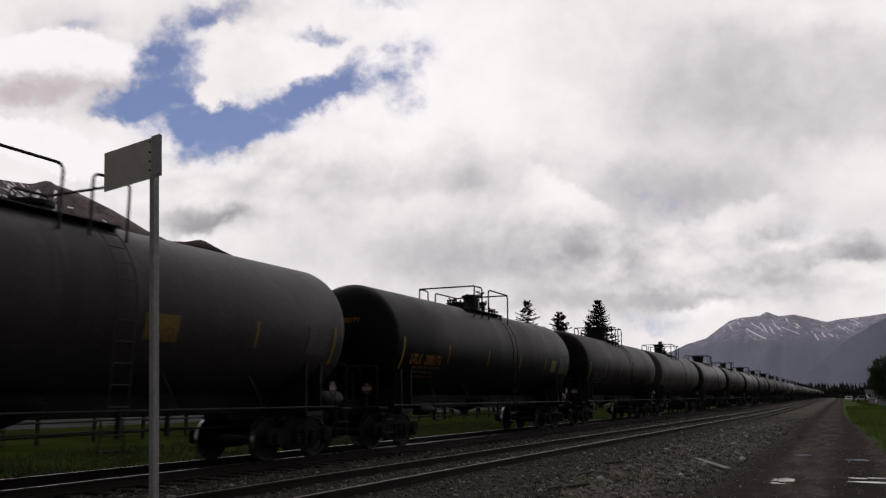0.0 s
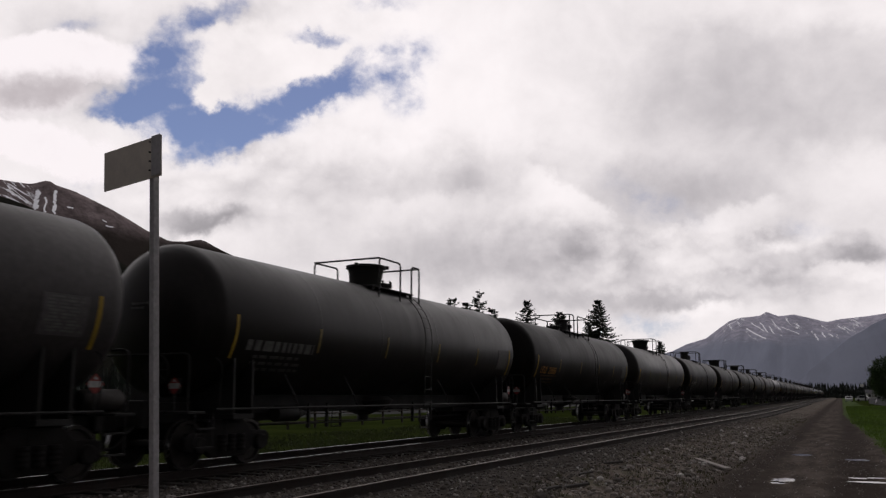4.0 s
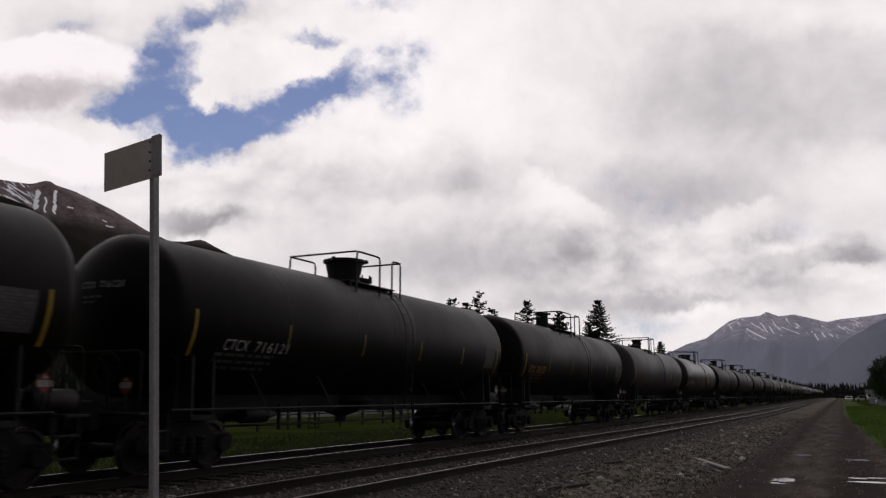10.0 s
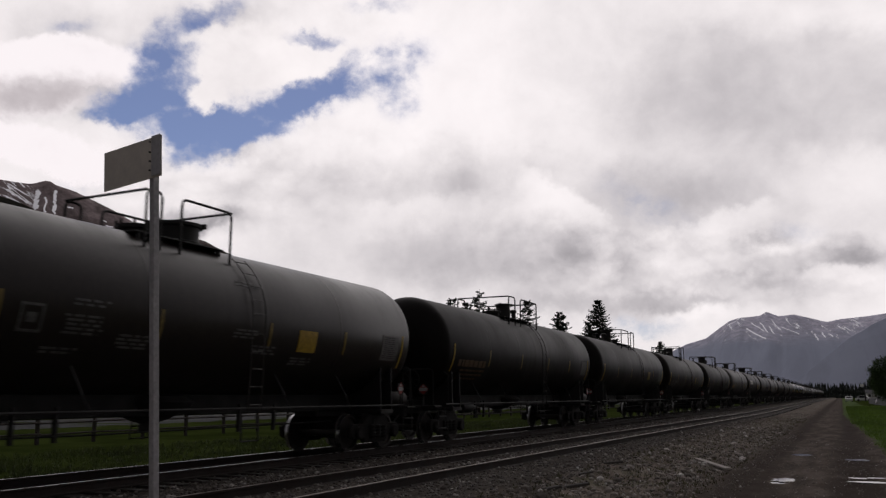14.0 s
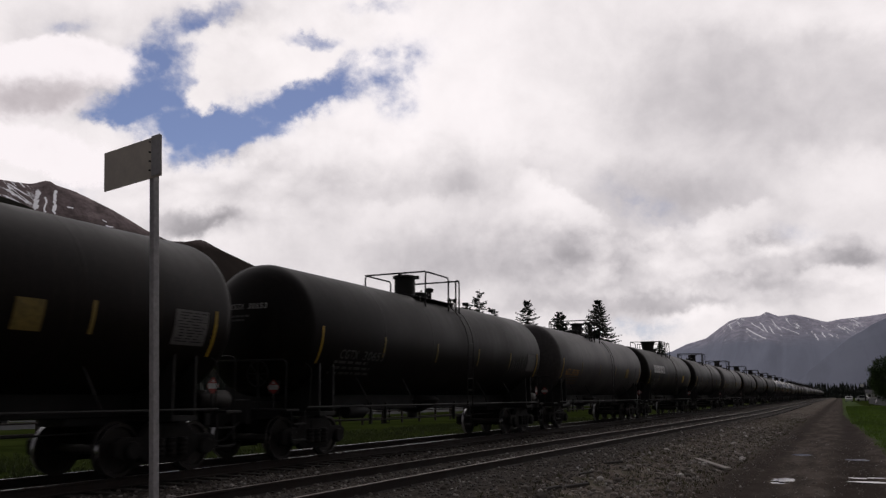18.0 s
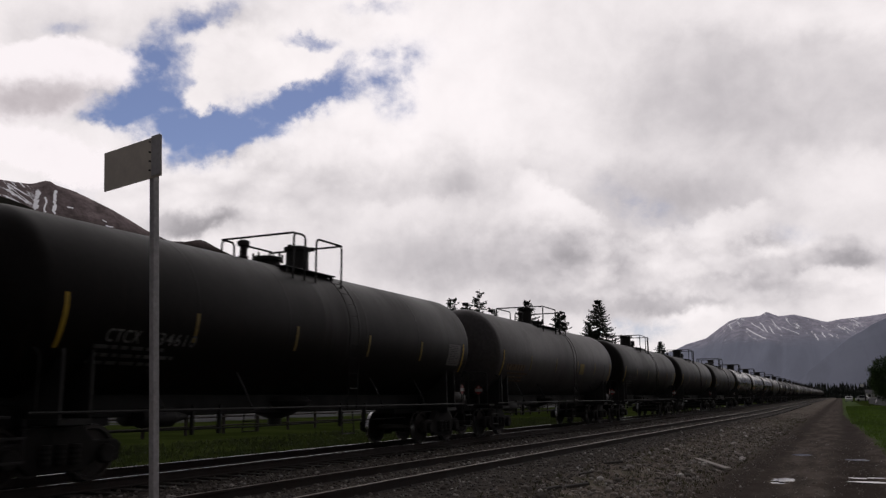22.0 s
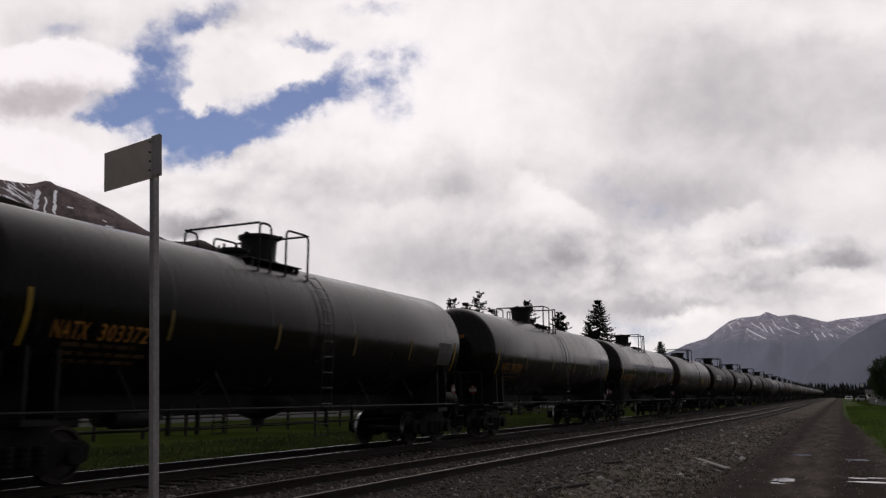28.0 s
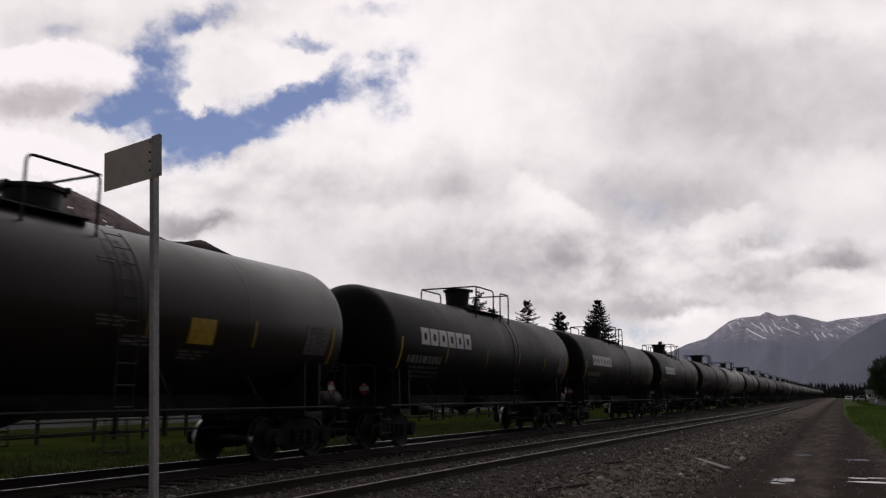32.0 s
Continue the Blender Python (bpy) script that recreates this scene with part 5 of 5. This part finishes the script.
# ---- ties ----
def ties(track, x, count, y0, shift):
    rnd = random.Random(int(-x * 10))
    meshes = []
    for v in range(4):
        bm = bmesh.new()
        box(bm, -1.29, 1.29, -0.115, 0.115, -0.34, -0.174, 0.012)
        for w in bm.verts:
            w.co += Vector((rnd.uniform(-0.015, 0.015), rnd.uniform(-0.008, 0.008), rnd.uniform(-0.012, 0.0)))
        me = bpy.data.meshes.new("tie")
        bm.to_mesh(me), bm.free()
        me.materials.append(M["tie"])
        meshes.append(me)
    for i in range(count):
        ob = new("tie", rnd.choice(meshes))
        ob.parent = track
        y = y0 + i * 0.54 + rnd.uniform(-0.03, 0.03)
        ob.location = (rnd.uniform(-0.04, 0.04) + shift(y), y, 0)
        ob.rotation_euler = (0, 0, rnd.uniform(-0.02, 0.02))


ties(side_track, SIDE_X, 290, 2.0, side_shift)
ties(main_track, TRACK_X, 200, 2.0, lambda y: 0.0)


# ---- loose stones, grass, weeds: far too many to count ----
def scatter(name, label, category, mat, items, make):
    verts, faces = [], []
    for it in items:
        v, f = make(*it)
        n = len(verts)
        verts += v
        faces += [tuple(i + n for i in q) for q in f]
    me = bpy.data.meshes.new(name)
    me.from_pydata(verts, [], faces)
    me.materials.append(mat)
    return tagged(new(name, me), label, category, "", "stuff")


ICO = [(0, 0, -1), (0.72, -0.53, -0.45), (-0.28, -0.85, -0.45), (-0.89, 0, -0.45), (-0.28, 0.85, -0.45), (0.72, 0.53, -0.45), (0.28, -0.85, 0.45), (-0.72, -0.53, 0.45), (-0.72, 0.53, 0.45), (0.28, 0.85, 0.45), (0.89, 0, 0.45), (0, 0, 1)]
ICO_F = [(0, 1, 2), (1, 0, 5), (0, 2, 3), (0, 3, 4), (0, 4, 5), (1, 5, 10), (2, 1, 6), (3, 2, 7), (4, 3, 8), (5, 4, 9), (1, 10, 6), (2, 6, 7), (3, 7, 8), (4, 8, 9), (5, 9, 10), (6, 10, 11), (7, 6, 11), (8, 7, 11), (9, 8, 11), (10, 9, 11)]
rs = random.Random(77)


def stone(x, y, z, s):
    a = rs.uniform(0, 6.28)
    c, d = math.cos(a) * s, math.sin(a) * s
    k = [rs.uniform(0.75, 1.2) for _ in range(12)]
    h = s * rs.uniform(0.5, 0.85)
    return [(x + (c * u - d * v * 0.8) * q, y + (d * u + c * v * 0.8) * q, z + w * h * q) for (u, v, w), q in zip(ICO, k)], ICO_F


def stones(count, x0, x1, y0, y1, lo, hi, power=1.0):
    out = []
    while len(out) < count:
        x, y = rs.uniform(x0, x1), y0 + (y1 - y0) * rs.random() ** power
        s = lo + (hi - lo) * rs.random() ** 2.5
        out.append((x, y, ground_height(x, y) + s * 0.2, s))
    return out


scatter("ballast_stones", "grey crushed stone ballast round the tracks", "ballast", M["stone"],
        stones(17000, -10.9, -4.9, 7.0, 80.0, 0.02, 0.055, 2.0) + stones(2500, -14.6, -10.9, 9.0, 40.0, 0.02, 0.05, 1.4), stone)
scatter("verge_stones", "scattered gravel and pale pebbles on the muddy verge", "gravel", M["verge_stone"],
        stones(10500, -5.4, -2.6, 10.0, 90.0, 0.010, 0.042, 2.0) + stones(900, -5.0, -2.7, 11.0, 48.0, 0.03, 0.11, 1.5) + stones(1800, -3.0, -1.9, 10.0, 48.0, 0.010, 0.035, 1.6) + stones(1500, -1.7, 1.0, 13.0, 40.0, 0.008, 0.025, 1.4), stone)


def tuft(x, y, z, tall, blades):
    v, f = [], []
    for _ in range(blades):
        a, b = rs.uniform(0, 6.28), rs.uniform(0, 6.28)
        h = tall * rs.uniform(0.6, 1.2)
        px, py = x + rs.uniform(-0.06, 0.06), y + rs.uniform(-0.06, 0.06)
        w, ln = 0.012, h * rs.uniform(0.15, 0.6)
        i = len(v)
        v += [(px - math.cos(b) * w, py - math.sin(b) * w, z), (px + math.cos(b) * w, py + math.sin(b) * w, z),
              (px + math.cos(a) * ln * 0.4, py + math.sin(a) * ln * 0.4, z + h * 0.7), (px + math.cos(a) * ln, py + math.sin(a) * ln, z + h)]
        f += [(i, i + 1, i + 2), (i + 1, i + 3, i + 2)]
    return v, f


def tufts(count, x0, x1, y0, y1, lo, hi, power=1.0, edge=None):
    out = []
    while len(out) < count:
        y = y0 + (y1 - y0) * rs.random() ** power
        x = rs.uniform(x0, x1)
        if edge is not None and x < edge(y) + rs.uniform(-0.1, 0.3):
            continue
        thick = noise.noise(Vector((x * 0.3, y * 0.3, 5)))
        out.append((x, y, ground_height(x, y) - 0.01, rs.uniform(lo, hi) * (1 + 0.5 * thick), 4))
    return out


scatter("meadow_grass", "uneven bright green meadow grass beyond the tracks", "grass", M["blade"],
        tufts(11000, -26.5, -15.4, 9.0, 75.0, 0.06, 0.18, 1.3) + tufts(1200, -16.4, -15.2, 8.0, 60.0, 0.08, 0.24, 1.2), tuft)
scatter("roadside_grass", "fresh green grass along the muddy road", "grass", M["fresh_blade"],
        tufts(16000, 0.4, 6.5, 22.0, 150.0, 0.07, 0.20, 1.7, grass_edge), tuft)
scatter("verge_weeds", "small weeds in the gravel", "weeds", M["weed"],
        tufts(2600, -5.2, -2.5, 12.0, 70.0, 0.03, 0.10, 1.5), tuft)


# ---- plank lying in the gravel ----
bm = bmesh.new()
box(bm, -0.09, 0.09, -1.65, 1.65, 0, 0.05, 0.008)
board = finish("plank", bm, M["plank"], None, "bleached grey plank lying in the gravel")
board.matrix_basis = pose(-3.2, 22.83, -0.405, 0, 1.5, 21.7)
tagged(board, "", "plank")
for x, y, ln, rz in ((-4.6, 15.2, 0.9, 75), (-4.9, 16.9, 0.7, 82), (-5.0, 19.6, 0.8, 70), (-4.75, 14.3, 0.6, 80)):
    bm = bmesh.new()
    box(bm, -ln / 2, ln / 2, -0.05, 0.05, -0.02, 0.03, 0.01)
    stick = finish("wood_scrap", bm, M["tie"], None, "dark splintered piece of old tie in the ballast")
    stick.matrix_basis = pose(x, y, ground_height(x, y) + 0.02, 0, 0, rz)
    tagged(stick, "", "wood scrap")


# ---- rail fence in the meadow ----
def rail_fence(x, y0, y1):
    fence = hold("rail_fence", pose(x, 0, -0.68), "weathered wooden post and rail fence in the meadow", "fence")
    rnd = random.Random(5)
    y = y0
    posts = []
    while y < y1:
        posts.append(y)
        y += 3.0
    for y in posts:
        bm = bmesh.new()
        box(bm, -0.07, 0.07, -0.07, 0.07, -0.3, 1.12 + rnd.uniform(-0.05, 0.08), 0.012)
        p = part("post", bm, M["fence"], fence)
        p.location = (0, y, 0)
        p.rotation_euler = (rnd.uniform(-0.03, 0.03), rnd.uniform(-0.03, 0.03), 0)
    for a, b in zip(posts, posts[1:]):
        for z in (0.42, 0.92):
            bm = bmesh.new()
            tube(bm, [(0.08, a - 0.1, z + rnd.uniform(-0.03, 0.03)), (0.08, b + 0.1, z + rnd.uniform(-0.03, 0.03))], 0.05, 6)
            part("rail", bm, M["fence"], fence)


rail_fence(-31.5, 16, 112)

# ---- road beyond the meadow ----
bm = bmesh.new()
vs = [bm.verts.new(v) for v in ((-66, -60, -0.742), (-48, -60, -0.725), (-48, 420, -0.725), (-66, 420, -0.742))]
bm.faces.new(vs)
n = Nodes("pale_asphalt")
M["asphalt"] = n.surface(n.mix(n.noise(n.coords(), 3.0), rgb(0.026, 0.026, 0.028), rgb(0.042, 0.042, 0.045)), 0.85, 0, None, 0.1)
road = finish("road", bm, M["asphalt"], None, "pale asphalt road beyond the meadow", False, "structure")
tagged(road, "", "road")


# ---- vehicles, small and far ----
def parked_car(x, y, z, rz, paint, label, tall=1.45):
    car = hold("parked_car", pose(x, y, z, 0, 0, rz), label, "car")
    bm = bmesh.new()
    side = [(-2.2, 0.35), (-2.25, 0.75), (-2.05, 0.92), (-1.2, 0.98), (-0.55, tall), (1.0, tall + 0.02), (1.75, 0.98), (2.2, 0.88), (2.25, 0.4), (2.0, 0.28), (-2.0, 0.28)]
    a = [bm.verts.new((-0.86, u, w)) for u, w in side]
    b = [bm.verts.new((0.86, u, w)) for u, w in side]
    bm.faces.new(a), bm.faces.new(b[::-1])
    for k in range(len(side)):
        bm.faces.new((a[k], b[k], b[(k + 1) % len(side)], a[(k + 1) % len(side)]))
    bmesh.ops.recalc_face_normals(bm, faces=bm.faces[:])
    bmesh.ops.bevel(bm, geom=bm.edges[:], offset=0.05, segments=1, affect="EDGES")
    part("body", bm, paint, car)
    for s in (-1, 1):
        bm = bmesh.new()
        q = [(-1.0, 1.0), (-0.5, tall - 0.08), (0.95, tall - 0.06), (1.5, 1.0)]
        vs = [bm.verts.new((s * 0.875, u, w)) for u, w in q] + [bm.verts.new((s * 0.84, u, w)) for u, w in q]
        bm.faces.new(vs[:4])
        for k in range(4):
            bm.faces.new((vs[k], vs[(k + 1) % 4], vs[4 + (k + 1) % 4], vs[4 + k]))
        part("side_window", bm, M["glass"], car)
        for u in (-1.35, 1.35):
            bm = bmesh.new()
            lathe(bm, [(0.2, 0.66), (0.32, 0.68), (0.32, 0.88), (0.2, 0.9)], 16, pose(0, u, 0.32, 0, 90 * s))
            part("wheel", bm, M["car_dark"], car)
    bm = bmesh.new()
    vs = [bm.verts.new(v) for v in ((-0.7, -1.22, 1.0), (0.7, -1.22, 1.0), (0.64, -0.62, tall - 0.06), (-0.64, -0.62, tall - 0.06), (-0.7, -1.1, 0.95), (0.7, -1.1, 0.95), (0.64, -0.5, tall - 0.1), (-0.64, -0.5, tall - 0.1))]
    for q in ((0, 1, 2, 3), (0, 4, 5, 1), (2, 6, 7, 3), (1, 5, 6, 2), (0, 3, 7, 4)):
        bm.faces.new([vs[i] for i in q])
    part("windscreen", bm, M["glass"], car)
    return car


parked_car(1.7, 255, -0.40, 0, M["car_white"], "small white car far down the muddy road", 1.5)
parked_car(7.0, 170, -0.35, 20, M["car_white"], "white car parked beside the board fence", 1.55)
parked_car(5.6, 262, -0.35, 80, M["car_white"], "white car parked by the far building", 1.6)
parked_car(-58, 41, -0.735, 0, M["car_white"], "white car on the road beyond the meadow", 1.7)
parked_car(-54, 96, -0.73, 0, M["car_dark"], "dark car on the road beyond the meadow", 1.6)


# ---- things at the far end of the road ----
def board_fence(x0, y0, x1, y1):
    d = Vector((x1 - x0, y1 - y0, 0))
    f = hold("board_fence", pose(x0, y0, -0.36, 0, 0, math.degrees(math.atan2(d.y, d.x))), "grey board fence beside the grass", "fence")
    n = int(d.length / 0.9)
    for i in range(n):
        bm = bmesh.new()
        box(bm, i * 0.9, i * 0.9 + 0.88, -0.02, 0.02, 0, 1.15 + 0.04 * math.sin(i * 2.3), 0.006)
        part("board", bm, M["boards"], f)


board_fence(5.0, 195, 7.4, 120)


def far_house(x, y, wide, deep, high, rz):
    h = hold("far_house", pose(x, y, -0.35, 0, 0, rz), "small white house with a grey roof, far off", "house")
    bm = bmesh.new()
    box(bm, -wide / 2, wide / 2, -deep / 2, deep / 2, 0, high, 0.03)
    part("wall", bm, M["siding"], h)
    bm = bmesh.new()
    v = [bm.verts.new(p) for p in ((-wide / 2 - 0.4, -deep / 2 - 0.4, high), (wide / 2 + 0.4, -deep / 2 - 0.4, high), (wide / 2 + 0.4, deep / 2 + 0.4, high), (-wide / 2 - 0.4, deep / 2 + 0.4, high), (-wide / 2 - 0.4, 0, high + 1.6), (wide / 2 + 0.4, 0, high + 1.6))]
    for q in ((0, 1, 5, 4), (2, 3, 4, 5), (0, 4, 3), (1, 2, 5), (0, 3, 2, 1)):
        bm.faces.new([v[i] for i in q])
    part("roof", bm, M["roof"], h)
    for u in (-wide / 4, wide / 4):
        bm = bmesh.new()
        box(bm, u - 0.5, u + 0.5, -deep / 2 - 0.04, -deep / 2 + 0.02, 1.0, 2.1, 0.02)
        part("window", bm, M["glass"], h)
    return h


far_house(12.4, 420, 5, 6, 2.6, 0)


def far_sign(x, y):
    s = hold("road_sign", pose(x, y, -0.4), "white sign board on a dark pole, far off", "sign")
    bm = bmesh.new()
    lathe(bm, [(0.16, 0), (0.13, 5.2), (0.0, 5.25)], 10)
    part("pole", bm, M["car_dark"], s)
    bm = bmesh.new()
    box(bm, -1.0, -0.14, -0.06, 0.06, 4.1, 4.8, 0.02)
    part("board", bm, M["car_white"], s)


far_sign(5.85, 260)


def leafy_tree(x, y, high, wide, seed):
    """A broad tree: short trunk, limbs, and a crown of many leaf clumps with gaps."""
    rnd = random.Random(seed)
    t = hold("leafy_tree", pose(x, y, -0.35), "rounded green tree in fresh leaf beside the road", "tree")
    bm = bmesh.new()
    tube(bm, [(0, 0, 0), (0.1, 0, high * 0.25), (0, 0.1, high * 0.5)], 0.25, 8)
    for k in range(7):
        a = k * 0.9
        tube(bm, [(0, 0, high * (0.18 + 0.04 * k)), (math.cos(a) * wide * 0.3, math.sin(a) * wide * 0.3, high * (0.4 + 0.05 * k))], 0.08, 6)
    part("trunk", bm, M["bark"], t)
    verts, faces = [], []
    for _ in range(420):
        u = rnd.uniform(-1, 1)
        a = rnd.uniform(0, 2 * math.pi)
        r = rnd.uniform(0.45, 1.0) ** 0.5
        q = math.sqrt(1 - u * u)
        cx, cy, cz = math.cos(a) * q * r * wide / 2, math.sin(a) * q * r * wide / 2, high * 0.52 + u * r * high * 0.48
        for _ in range(42):
            px, py, pz = cx + rnd.gauss(0, 0.28), cy + rnd.gauss(0, 0.28), cz + rnd.gauss(0, 0.24)
            d = Vector((rnd.gauss(0, 1), rnd.gauss(0, 1), rnd.gauss(0, 1))).normalized()
            e = d.cross(Vector((0.3, 0.5, 0.8))).normalized()
            s = rnd.uniform(0.09, 0.16)
            i = len(verts)
            verts += [(px, py, pz), (px + d.x * s + e.x * s * 0.5, py + d.y * s + e.y * s * 0.5, pz + d.z * s + e.z * s * 0.5), (px + d.x * 2 * s, py + d.y * 2 * s, pz + d.z * 2 * s), (px + d.x * s - e.x * s * 0.5, py + d.y * s - e.y * s * 0.5, pz + d.z * s - e.z * s * 0.5)]
            faces.append((i, i + 1, i + 2, i + 3))
    me = bpy.data.meshes.new("crown")
    me.from_pydata(verts, [], faces)
    me.materials.append(M["leaf"])
    c = new("crown", me)
    c.parent = t


leafy_tree(7.4, 150, 7.9, 6.8, 3)
leafy_tree(13.6, 138, 8.6, 8.0, 8)
leafy_tree(11.5, 225, 9.5, 8.0, 11)


def conifer_band(name, label, count, place):
    """Far woods: many small pointed trees in one sheet of stuff."""
    rnd = random.Random(len(name))
    verts, faces = [], []
    for _ in range(count):
        x, y, h = place(rnd)
        base = -1.0
        w = h * rnd.uniform(0.13, 0.2)
        lean = rnd.uniform(0, 1)
        for k in range(5):
            z0, z1 = base + h * k / 5.5, base + h * min(1.0, (k + 1.9) / 5.5)
            r = w * (1 - k / 5.6) * rnd.uniform(0.8, 1.2)
            i = len(verts)
            for q in range(6):
                a = q * math.pi / 3 + lean + k
                rr = r * (1.15 if q % 2 else 0.75)
                verts.append((x + math.cos(a) * rr, y + math.sin(a) * rr, z0))
            verts.append((x, y, z1))
            faces += [(i + q, i + (q + 1) % 6, i + 6) for q in range(6)]
    me = bpy.data.meshes.new(name)
    me.from_pydata(verts, [], faces)
    me.materials.append(M["forest"])
    return tagged(new(name, me), label, "woods", "", "stuff")


conifer_band("far_woods", "dark belt of conifers across the end of the valley", 1500,
             lambda r: (r.uniform(-230, 70), r.uniform(600, 720), r.uniform(6.5, 12.0)))
conifer_band("side_woods", "dark conifer woods beyond the road", 3400,
             lambda r: (r.uniform(-230, -120), r.uniform(20, 700), r.uniform(6.0, 10.0)))


# ---- motion of the train and the clouds ----
def motions():
    for k, car in CARS.items():
        y = car_start(k)
        walk(car, [(0.0, pose(TRACK_X, y, 0)), (32.0, pose(TRACK_X, y - 32 * SPEED, 0))])
    spin = {}
    for car in CARS.values():                     # all wheels turn alike: one action for each of the two axle places in a bogie
        for ws in (o for o in car.children_recursive if o.name.split(".")[0] == "wheelset"):
            u = round(ws.location.y, 3)
            if u not in spin:
                steps = int(32.0 * SPEED / 0.457 / radians(80)) + 1
                walk(ws, [(32.0 * i / steps, pose(0, u, 0.457) @ Matrix.Rotation(32.0 * i / steps * SPEED / 0.457, 4, "X")) for i in range(steps + 1)])
                spin[u] = ws.animation_data
            else:
                ws.rotation_mode = "QUATERNION"
                ws.animation_data_create()
                ws.animation_data.action = spin[u].action
                ws.animation_data.action_slot = spin[u].action_slot
    right = STILL.to_3x3() @ Vector((1, 0, 0))
    for ob, turn, dip in ((cloud_layer, 1.1, 0.5), (cloud_bank, 0.0, 0.75)):
        m = ob.matrix_basis.copy()
        there = Matrix.Translation(EYE)
        swing = there @ Matrix.Rotation(radians(-dip), 4, right) @ pose(0, 0, 0, 0, 0, turn) @ there.inverted()
        walk(ob, [(0.0, m), (32.0, swing @ m)])


motions()
